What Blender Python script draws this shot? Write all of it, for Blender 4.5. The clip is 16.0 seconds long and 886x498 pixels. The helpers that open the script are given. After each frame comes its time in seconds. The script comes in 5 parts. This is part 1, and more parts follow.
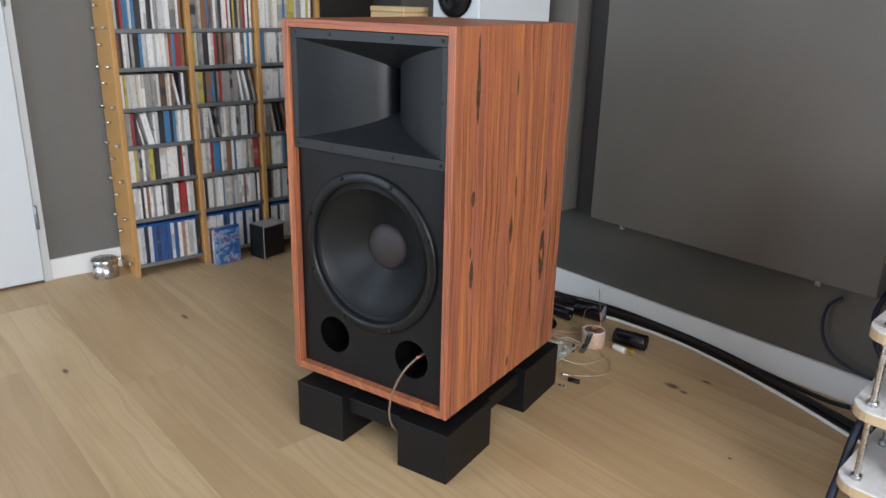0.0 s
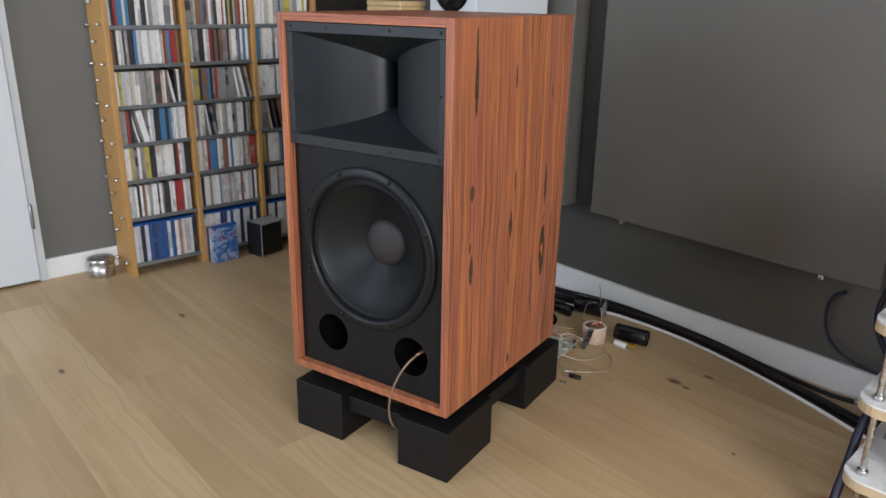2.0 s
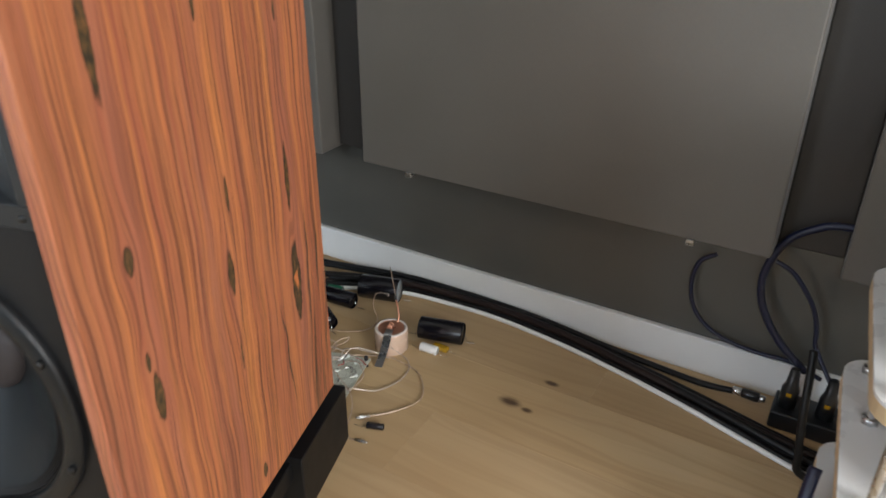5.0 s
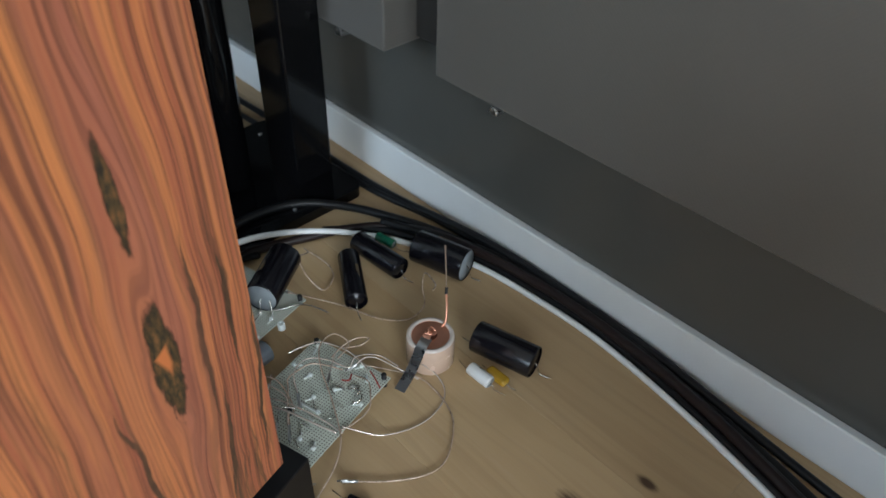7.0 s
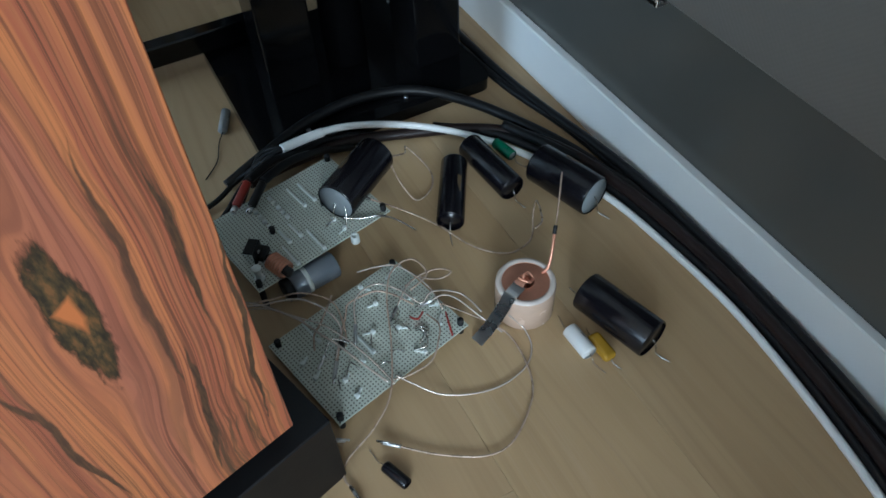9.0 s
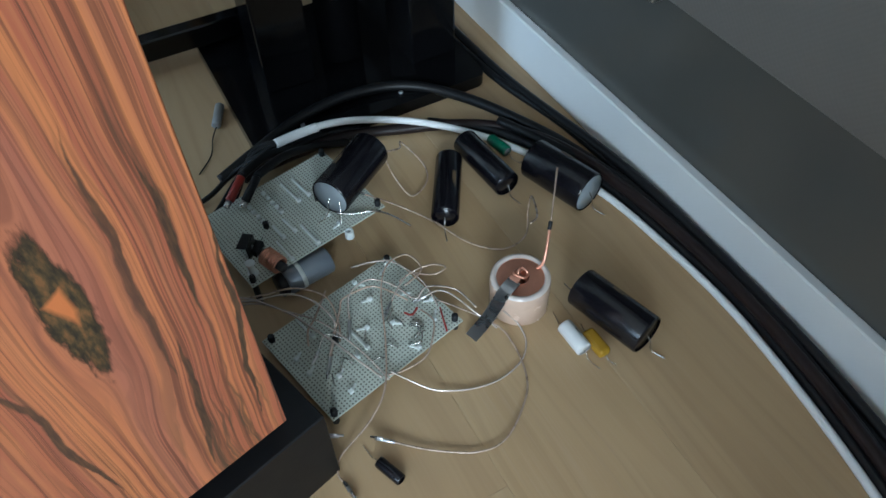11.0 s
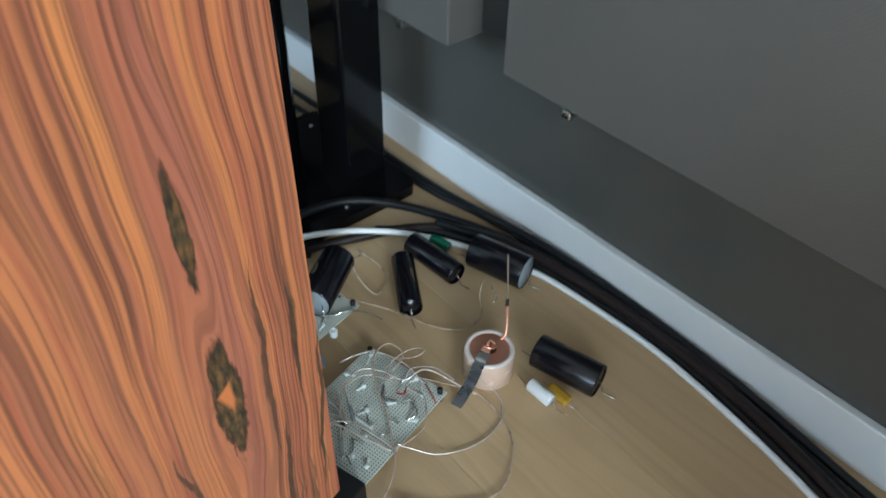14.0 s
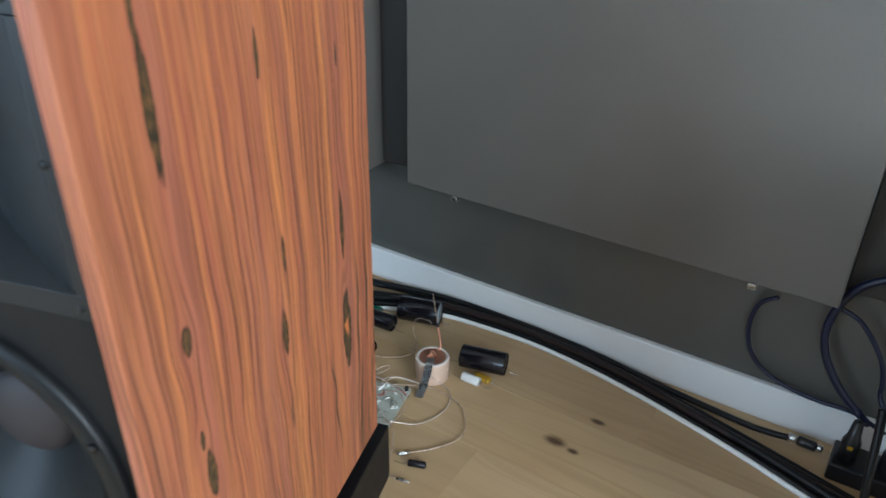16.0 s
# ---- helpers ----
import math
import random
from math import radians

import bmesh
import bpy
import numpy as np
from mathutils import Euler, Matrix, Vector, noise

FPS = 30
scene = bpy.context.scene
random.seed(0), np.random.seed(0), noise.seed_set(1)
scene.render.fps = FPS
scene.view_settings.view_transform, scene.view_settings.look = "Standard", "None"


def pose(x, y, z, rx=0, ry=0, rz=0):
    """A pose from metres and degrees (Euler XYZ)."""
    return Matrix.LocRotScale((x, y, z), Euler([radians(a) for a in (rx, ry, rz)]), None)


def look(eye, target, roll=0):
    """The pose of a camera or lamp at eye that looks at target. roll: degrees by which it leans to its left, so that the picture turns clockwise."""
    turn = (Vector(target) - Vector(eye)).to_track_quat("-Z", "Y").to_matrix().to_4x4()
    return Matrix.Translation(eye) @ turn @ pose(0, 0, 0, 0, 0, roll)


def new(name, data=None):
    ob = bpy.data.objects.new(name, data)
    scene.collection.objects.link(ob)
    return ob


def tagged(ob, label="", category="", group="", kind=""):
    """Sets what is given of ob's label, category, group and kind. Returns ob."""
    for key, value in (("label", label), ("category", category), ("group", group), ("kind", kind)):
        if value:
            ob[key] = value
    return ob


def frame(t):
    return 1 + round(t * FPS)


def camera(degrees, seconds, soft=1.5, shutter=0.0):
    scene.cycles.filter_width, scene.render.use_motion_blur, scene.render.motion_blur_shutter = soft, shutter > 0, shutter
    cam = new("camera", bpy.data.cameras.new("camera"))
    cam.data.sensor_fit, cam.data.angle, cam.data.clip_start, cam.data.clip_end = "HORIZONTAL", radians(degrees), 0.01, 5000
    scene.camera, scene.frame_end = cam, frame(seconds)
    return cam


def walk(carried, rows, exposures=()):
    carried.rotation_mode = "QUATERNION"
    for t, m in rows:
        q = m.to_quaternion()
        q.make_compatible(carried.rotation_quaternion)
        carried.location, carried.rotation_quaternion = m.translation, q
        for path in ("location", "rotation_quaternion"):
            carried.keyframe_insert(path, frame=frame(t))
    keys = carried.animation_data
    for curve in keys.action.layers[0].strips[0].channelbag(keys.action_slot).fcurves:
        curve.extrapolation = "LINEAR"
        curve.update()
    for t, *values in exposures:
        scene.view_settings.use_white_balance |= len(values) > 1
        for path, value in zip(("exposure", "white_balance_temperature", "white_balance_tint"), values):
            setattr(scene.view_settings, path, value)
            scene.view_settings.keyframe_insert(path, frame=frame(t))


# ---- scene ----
cam = camera(61.0, 16.0, soft=1.6, shutter=0.5)
# seconds, eye, target, roll
PATH = [
    (0, (0.059, 0.238, 1.068), (1.301, 1.671, 0.433), 1.4),
    (0.5, (0.066, 0.245, 1.063), (1.311, 1.674, 0.426), 1.3),
    (1, (0.063, 0.243, 1.062), (1.307, 1.675, 0.427), 1.0),
    (1.5, (0.066, 0.243, 1.061), (1.314, 1.67, 0.424), 1.1),
    (2, (0.071, 0.253, 1.058), (1.314, 1.682, 0.416), 1.0),
    (2.5, (0.103, 0.287, 1.058), (1.378, 1.667, 0.373), 1.8),
    (3, (0.193, 0.38, 1.081), (1.595, 1.626, 0.387), 1.7),
    (3.5, (0.302, 0.457, 1.107), (1.764, 1.637, 0.42), -0.4),
    (4, (0.483, 0.553, 1.079), (1.908, 1.737, 0.325), -0.3),
    (4.5, (0.6, 0.651, 1.065), (2.068, 1.723, 0.23), 0.9),
    (5, (0.724, 0.771, 1.03), (2.242, 1.669, 0.086), 0.4),
    (5.2, (0.782, 0.806, 1.019), (2.294, 1.709, 0.07), -0.5),
    (7.3, (1.41, 1.058, 0.906), (2.397, 2.139, -0.457), 1.4),
    (7.5, (1.443, 1.084, 0.889), (2.379, 2.172, -0.504), 0.8),
    (8, (1.517, 1.114, 0.845), (2.225, 2.279, -0.619), -0.9),
    (8.5, (1.554, 1.119, 0.812), (2.167, 2.257, -0.714), -2.2),
    (9, (1.557, 1.133, 0.805), (2.126, 2.293, -0.722), -2.8),
    (11.5, (1.555, 1.133, 0.8), (2.142, 2.28, -0.731), -1.8),
    (12, (1.553, 1.133, 0.8), (2.145, 2.28, -0.728), -1.6),
    (12.5, (1.55, 1.136, 0.808), (2.16, 2.281, -0.714), -1.4),
    (13, (1.522, 1.131, 0.826), (2.226, 2.252, -0.674), 0.6),
    (13.5, (1.455, 1.133, 0.864), (2.288, 2.242, -0.577), 2.3),
    (14, (1.364, 1.105, 0.92), (2.341, 2.213, -0.428), 1.3),
    (14.5, (1.267, 1.027, 0.977), (2.397, 2.12, -0.26), 1.6),
    (15, (1.124, 0.987, 1.011), (2.357, 2.007, -0.19), 1.6),
    (15.5, (0.944, 0.944, 1.058), (2.355, 1.827, -0.05), 1.1),
    (16, (0.775, 0.869, 1.091), (2.246, 1.801, 0.107), 1.2),
]
walk(cam, [(t, look(eye, target, roll)) for t, eye, target, roll in PATH],
     exposures=[(0.0, -0.06, 6000, 11), (0.5, -0.06, 6000, 11), (1.5, -0.20, 6000, 11), (2.5, -0.20, 6150, 11), (4.0, -0.08, 6450, 11), (5.0, 0.16, 6250, 9), (7.5, 0.02, 5350, 1), (8.0, -0.02, 5200, -1),
                (9.0, 0.14, 5000, -2), (11.5, 0.31, 5000, -2), (13.0, 0.38, 5050, -2), (14.5, 0.44, 5250, 0), (16.0, 0.30, 5300, 2)])

# ---- world and light ----
world = bpy.data.worlds.new("daylight")
scene.world = world
world.use_nodes = True
wn = world.node_tree.nodes
sky = wn.new("ShaderNodeTexSky")
sky.sky_type = "NISHITA"
sky.sun_disc = False
sky.sun_elevation = radians(38)
sky.sun_rotation = radians(250)
wn["Background"].inputs["Strength"].default_value = 0.12
world.node_tree.links.new(sky.outputs[0], wn["Background"].inputs["Color"])

SUN_TO = Vector((0.55, -0.5, -0.62))
sun = new("sun", bpy.data.lights.new("sun", "SUN"))
sun.data.energy, sun.data.angle, sun.data.color = 1.0, radians(12), (1.0, 0.95, 0.88)
sun.matrix_world = look((0, 0, 6), Vector((0, 0, 6)) + SUN_TO)


def window_light(name, eye, target, w, h, watts, color):
    ob = new(name, bpy.data.lights.new(name, "AREA"))
    ob.data.shape, ob.data.size, ob.data.size_y = "RECTANGLE", w, h
    ob.data.energy, ob.data.color = watts, color
    ob.matrix_world = look(eye, target)
    return ob


window_light("window_light_south", (-0.20, -2.52, 1.72), (0.30, 0.0, 0.80), 1.7, 1.25, 165, (1.0, 0.97, 0.93))
window_light("window_light_west", (-1.47, 2.35, 1.30), (0.5, 2.35, 1.00), 1.2, 2.1, 38, (0.80, 0.90, 1.0))
# southwest lamp added to fill the floor beside the speaker, no known source
window_light("fill_light_southwest", (-1.47, -0.40, 1.55), (0.5, -0.40, 1.05), 1.5, 1.5, 26, (0.88, 0.94, 1.0))


# ---- materials ----
class Nodes:
    """Short names for building a node material."""

    def __init__(self, name, rough=0.5, metal=0.0):
        self.mat = bpy.data.materials.new(name)
        self.mat.use_nodes = True
        self.tree = self.mat.node_tree
        self.bsdf = self.tree.nodes["Principled BSDF"]
        self.bsdf.inputs["Roughness"].default_value = rough
        self.bsdf.inputs["Metallic"].default_value = metal

    def link(self, a, b):
        self.tree.links.new(a, b)

    def set(self, socket, v):
        if hasattr(v, "is_linked"):
            self.link(v, socket)
        else:
            socket.default_value = v

    def math(self, op, a, b=0.0, c=0.0):
        n = self.tree.nodes.new("ShaderNodeMath")
        n.operation = op
        for s, v in zip(n.inputs, (a, b, c)):
            self.set(s, v)
        return n.outputs[0]

    def coord(self, kind="Object"):
        return self.tree.nodes.new("ShaderNodeTexCoord").outputs[kind]

    def position(self):
        return self.tree.nodes.new("ShaderNodeNewGeometry").outputs["Position"]

    def split(self, v):
        n = self.tree.nodes.new("ShaderNodeSeparateXYZ")
        self.link(v, n.inputs[0])
        return n.outputs[0], n.outputs[1], n.outputs[2]

    def join(self, x, y, z):
        n = self.tree.nodes.new("ShaderNodeCombineXYZ")
        for s, v in zip(n.inputs, (x, y, z)):
            self.set(s, v)
        return n.outputs[0]

    def noise(self, vec, scale, detail=3.0, rough=0.55, distort=0.0):
        n = self.tree.nodes.new("ShaderNodeTexNoise")
        self.link(vec, n.inputs["Vector"])
        n.inputs["Scale"].default_value = scale
        n.inputs["Detail"].default_value = detail
        n.inputs["Roughness"].default_value = rough
        n.inputs["Distortion"].default_value = distort
        return n.outputs["Fac"]

    def scaled(self, vec, s):
        n = self.tree.nodes.new("ShaderNodeVectorMath")
        n.operation = "MULTIPLY"
        self.link(vec, n.inputs[0])
        n.inputs[1].default_value = s
        return n.outputs[0]

    def ramp(self, fac, stops, mode="LINEAR"):
        n = self.tree.nodes.new("ShaderNodeValToRGB")
        n.color_ramp.interpolation = mode
        el = n.color_ramp.elements
        while len(el) < len(stops):
            el.new(0.5)
        for e, (p, c) in zip(el, stops):
            e.position = p
            e.color = (*c, 1) if len(c) == 3 else c
        self.link(fac, n.inputs[0])
        return n.outputs[0]

    def mix(self, fac, a, b, blend="MIX"):
        n = self.tree.nodes.new("ShaderNodeMix")
        n.data_type, n.blend_type = "RGBA", blend
        self.set(n.inputs[0], fac)
        for s, v in ((n.inputs[6], a), (n.inputs[7], b)):
            self.set(s, (*v, 1) if isinstance(v, tuple) else v)
        return n.outputs[2]

    def random(self):
        return self.tree.nodes.new("ShaderNodeObjectInfo").outputs["Random"]

    def island(self):
        return self.tree.nodes.new("ShaderNodeNewGeometry").outputs["Random Per Island"]

    def color(self, v):
        self.set(self.bsdf.inputs["Base Color"], (*v, 1) if isinstance(v, tuple) else v)
        return self

    def rough(self, v):
        self.set(self.bsdf.inputs["Roughness"], v)
        return self

    def bump(self, height, strength=0.2, dist=0.002):
        n = self.tree.nodes.new("ShaderNodeBump")
        n.inputs["Strength"].default_value, n.inputs["Distance"].default_value = strength, dist
        self.link(height, n.inputs["Height"])
        self.link(n.outputs[0], self.bsdf.inputs["Normal"])
        return self


def grey(v):
    return (v, v, v)


def plain(name, color, rough=0.5, metal=0.0, spread=0.12, scale=30.0, bump=0.08, coat=0.0):
    """Paint, plastic or metal with soft uneven tone, uneven gloss and fine relief."""
    n = Nodes(name, rough, metal)
    c = n.coord()
    a, b = n.noise(c, scale, 4), n.noise(c, scale * 0.13, 2)
    f = n.math("ADD", n.math("MULTIPLY", a, 0.5), n.math("MULTIPLY", b, 0.5))
    lo, hi = tuple(v * (1 - spread) for v in color), tuple(min(1, v * (1 + spread)) for v in color)
    n.color(n.ramp(f, [(0.3, lo), (0.7, hi)]))
    n.rough(n.math("ADD", n.math("MULTIPLY", a, 0.16), rough - 0.08))
    n.bump(n.noise(c, scale * 9, 2), bump, 0.001)
    n.bsdf.inputs["Coat Weight"].default_value = coat
    return n.mat


def veneer(name, along, across, knots, heart=None, streaks=(), flames=()):
    """Rosewood veneer: grain runs on the axis `along`, and bends round the dark eyes in knots (place across, place along, half width, half height)."""
    n = Nodes(name, 0.42)
    xyz = n.split(n.coord())
    y, z = xyz[across], xyz[along]
    # book-matched leaves drift sideways a little
    drift = n.math("MULTIPLY", n.math("SUBTRACT", n.noise(n.join(n.math("MULTIPLY", y, 5.0), 0.0, n.math("MULTIPLY", z, 2.6)), 1.0, 2), 0.5), 0.05)
    s = n.math("ADD", n.math("ADD", y, xyz[3 - along - across]), drift)
    dark = None
    halo = None
    rag = n.noise(n.join(n.math("MULTIPLY", y, 150.0), 3.0, n.math("MULTIPLY", z, 38.0)), 1.0, 3, 0.6, 0.6)
    rag2 = n.noise(n.join(n.math("MULTIPLY", y, 420.0), 13.0, n.math("MULTIPLY", z, 75.0)), 1.0, 2, 0.6)
    rag = n.math("ADD", n.math("MULTIPLY", n.math("SUBTRACT", rag, 0.5), 1.1), n.math("MULTIPLY", n.math("SUBTRACT", rag2, 0.5), 0.5))
    for ky, kz, hw, hh in knots:
        dy, dz = n.math("SUBTRACT", y, ky), n.math("SUBTRACT", z, kz)
        ey, ez = n.math("DIVIDE", dy, hw * 2.6), n.math("DIVIDE", dz, hh * 2.0)
        g = n.math("EXPONENT", n.math("MULTIPLY", n.math("ADD", n.math("MULTIPLY", ey, ey), n.math("MULTIPLY", ez, ez)), -1.0))
        s = n.math("SUBTRACT", s, n.math("MULTIPLY", n.math("MULTIPLY", dy, g), 0.8))
        fy, fz = n.math("DIVIDE", dy, hw), n.math("DIVIDE", dz, hh)
        m = n.math("SUBTRACT", 1.0, n.math("ADD", n.math("MULTIPLY", fy, fy), n.math("ABSOLUTE", n.math("POWER", n.math("ABSOLUTE", fz), 1.4))))
        dark = m if dark is None else n.math("MAXIMUM", dark, m)
        halo = g if halo is None else n.math("MAXIMUM", halo, g)
    slow = n.math("MULTIPLY", z, 0.55)
    bands = n.noise(n.join(n.math("MULTIPLY", s, 26.0), 0.0, slow), 1.0, 2, 0.5)
    mid = n.noise(n.join(n.math("MULTIPLY", s, 120.0), 7.0, n.math("MULTIPLY", z, 1.3)), 1.0, 3, 0.6, 0.3)
    fine = n.noise(n.join(n.math("MULTIPLY", s, 290.0), 11.0, n.math("MULTIPLY", z, 2.2)), 1.0, 3, 0.6)
    pores = n.noise(n.join(n.math("MULTIPLY", y, 1400.0), 2.0, n.math("MULTIPLY", z, 26.0)), 1.0, 2, 0.5)
    base = n.ramp(bands, [(0.30, (0.31, 0.112, 0.064)), (0.46, (0.53, 0.192, 0.066)), (0.56, (0.36, 0.135, 0.076)), (0.72, (0.54, 0.198, 0.066))])
    jag = n.math("MULTIPLY", n.math("SUBTRACT", n.noise(n.join(n.math("MULTIPLY", y, 16.0), 31.0, n.math("MULTIPLY", z, 18.0)), 1.0, 2), 0.5), 0.014)
    # purple-brown figure between the orange leaves
    plum = n.noise(n.join(n.math("MULTIPLY", n.math("ADD", s, jag), 62.0), 43.0, n.math("MULTIPLY", z, 2.2)), 1.0, 2, 0.5)
    base = n.mix(n.ramp(plum, [(0.50, grey(0.0)), (0.60, grey(0.55))]), base, (0.30, 0.095, 0.058))
    base = n.mix(n.ramp(mid, [(0.46, grey(0.0)), (0.60, grey(0.75))]), base, (0.33, 0.095, 0.052))
    for by, wide, tint, amount in flames:
        off = n.math("DIVIDE", n.math("SUBTRACT", n.math("ADD", y, n.math("MULTIPLY", drift, 0.35)), by), wide)
        near = n.math("EXPONENT", n.math("MULTIPLY", n.math("MULTIPLY", off, off), -1.0))
        near = n.math("MULTIPLY", near, n.ramp(n.noise(n.join(n.math("MULTIPLY", y, 60.0), 51.0, n.math("MULTIPLY", z, 4.5)), 1.0, 2), [(0.36, grey(0.35)), (0.60, grey(1.0))]))
        base = n.mix(n.math("MULTIPLY", near, amount), base, tint)
    line = n.ramp(fine, [(0.49, grey(0.0)), (0.56, grey(1.0))])
    line = n.math("MULTIPLY", line, n.ramp(mid, [(0.36, grey(0.25)), (0.60, grey(0.90))]))
    base = n.mix(line, base, (0.130, 0.050, 0.028))
    wisp = n.noise(n.join(n.math("MULTIPLY", n.math("ADD", s, jag), 95.0), 19.0, n.math("MULTIPLY", z, 3.4)), 1.0, 3, 0.62, 0.7)
    wisp = n.ramp(wisp, [(0.525, grey(0.0)), (0.61, grey(1.0))])
    wisp = n.math("MULTIPLY", wisp, n.ramp(n.noise(n.join(n.math("MULTIPLY", s, 12.0), 23.0, n.math("MULTIPLY", z, 2.0)), 1.0, 2), [(0.36, grey(0.25)), (0.52, grey(0.95))]))
    reach = n.tree.nodes.new("ShaderNodeMapRange")
    reach.interpolation_type = "SMOOTHSTEP"
    for sock, v in zip(reach.inputs, (y, 0.30, 0.42, 0.40, 1.0)):
        n.set(sock, v)
    low = n.tree.nodes.new("ShaderNodeMapRange")
    low.interpolation_type = "SMOOTHSTEP"
    for sock, v in zip(low.inputs, (z, 0.46, 0.66, 1.0, 0.22)):
        n.set(sock, v)
    wisp = n.math("MULTIPLY", n.math("MULTIPLY", wisp, reach.outputs[0]), low.outputs[0])
    base = n.mix(n.math("MULTIPLY", wisp, 0.80), base, (0.056, 0.042, 0.025))
    base = n.mix(n.math("MULTIPLY", n.ramp(pores, [(0.55, grey(0.0)), (0.75, grey(1.0))]), 0.25), base, (0.16, 0.06, 0.03))
    for sy, sz, slope, half, wide in streaks:
        dz = n.math("SUBTRACT", z, sz)
        off = n.math("ABSOLUTE", n.math("ADD", n.math("SUBTRACT", n.math("SUBTRACT", y, sy), n.math("MULTIPLY", dz, slope)), jag))
        end = n.math("DIVIDE", dz, half)
        d = n.math("SUBTRACT", n.math("SUBTRACT", 1.0, n.math("MULTIPLY", end, end)), n.math("DIVIDE", off, wide))
        d = n.math("ADD", d, n.math("MULTIPLY", rag, 0.7))
        tone = n.ramp(n.noise(n.join(n.math("MULTIPLY", y, 420.0), 9.0, n.math("MULTIPLY", z, 60.0)), 1.0, 2), [(0.4, (0.030, 0.024, 0.018)), (0.62, (0.075, 0.046, 0.024))])
        base = n.mix(n.ramp(d, [(0.0, grey(0.0)), (0.35, grey(0.92))]), base, tone)
    if dark is not None:
        # reddish figure round the eyes, then the eyes themselves
        base = n.mix(n.math("MULTIPLY", halo, 0.45), base, (0.34, 0.115, 0.072))
        d = n.math("ADD", dark, rag)
        core = n.ramp(n.noise(n.join(n.math("MULTIPLY", y, 210.0), 5.0, n.math("MULTIPLY", z, 70.0)), 1.0, 3), [(0.35, (0.026, 0.022, 0.016)), (0.50, (0.085, 0.055, 0.024)), (0.66, (0.20, 0.095, 0.034))])
        rim = n.ramp(d, [(0.10, grey(1.0)), (0.55, grey(0.15))])
        core = n.mix(rim, core, (0.018, 0.014, 0.011))
        if heart:
            # a patch of light wood inside the largest eye
            h = None
            for (ay, az), (by, bz) in zip(heart, heart[1:] + heart[:1]):
                ln = math.hypot(by - ay, bz - az)
                e = n.math("DIVIDE", n.math("SUBTRACT", n.math("MULTIPLY", n.math("SUBTRACT", z, az), by - ay), n.math("MULTIPLY", n.math("SUBTRACT", y, ay), bz - az)), ln)
                h = e if h is None else n.math("MINIMUM", h, e)
            h = n.math("ADD", h, n.math("MULTIPLY", rag, 0.0015))
            core = n.mix(n.ramp(h, [(0.0, grey(0.0)), (0.0012, grey(1.0))]), core, (0.52, 0.165, 0.050))
        base = n.mix(n.ramp(d, [(0.0, grey(0.0)), (0.30, grey(1.0))]), base, core)
    n.color(base)
    n.rough(n.math("ADD", 0.36, n.math("MULTIPLY", fine, 0.14)))
    n.bump(n.math("ADD", n.math("MULTIPLY", fine, 0.5), n.math("MULTIPLY", pores, 0.5)), 0.12, 0.0006)
    n.bsdf.inputs["Specular IOR Level"].default_value = 0.4
    return n.mat


M = {}
M["veneer_side"] = veneer("rosewood_side", 2, 1, [
    (0.091, 0.885, 0.0085, 0.075), (0.089, 0.965, 0.004, 0.040), (0.085, 0.658, 0.0080, 0.020), (0.082, 0.535, 0.0045, 0.014),
    (0.088, 0.482, 0.0095, 0.036), (0.262, 0.888, 0.0045, 0.030), (0.278, 0.648, 0.0040, 0.028), (0.264, 0.544, 0.0085, 0.036),
    (0.262, 0.420, 0.0025, 0.030), (0.279, 0.192, 0.0070, 0.015), (0.446, 0.840, 0.0035, 0.018), (0.438, 0.606, 0.0072, 0.055), (0.4385, 0.434, 0.0158, 0.080)],
    [(0.444, 0.456), (0.427, 0.447), (0.441, 0.414), (0.446, 0.430)],
    [(0.479, 0.430, 0.04, 0.125, 0.0042), (0.513, 0.435, 0.0, 0.085, 0.0040), (0.478, 0.263, 0.105, 0.10, 0.0042), (0.532, 0.315, 0.085, 0.14, 0.0032), (0.389, 0.330, -0.10, 0.11, 0.0036)],
    [(0.272, 0.013, (0.62, 0.235, 0.070), 0.85), (0.100, 0.010, (0.40, 0.150, 0.088), 0.75), (0.060, 0.012, (0.58, 0.215, 0.068), 0.7), (0.448, 0.016, (0.40, 0.145, 0.084), 0.6), (0.330, 0.010, (0.59, 0.22, 0.068), 0.6), (0.405, 0.009, (0.60, 0.225, 0.068), 0.7)])
M["veneer_edge"] = veneer("rosewood_edge_upright", 2, 0, [])
M["veneer_top"] = veneer("rosewood_top", 0, 1, [])
M["veneer_end"] = veneer("rosewood_end_grain", 1, 0, [])


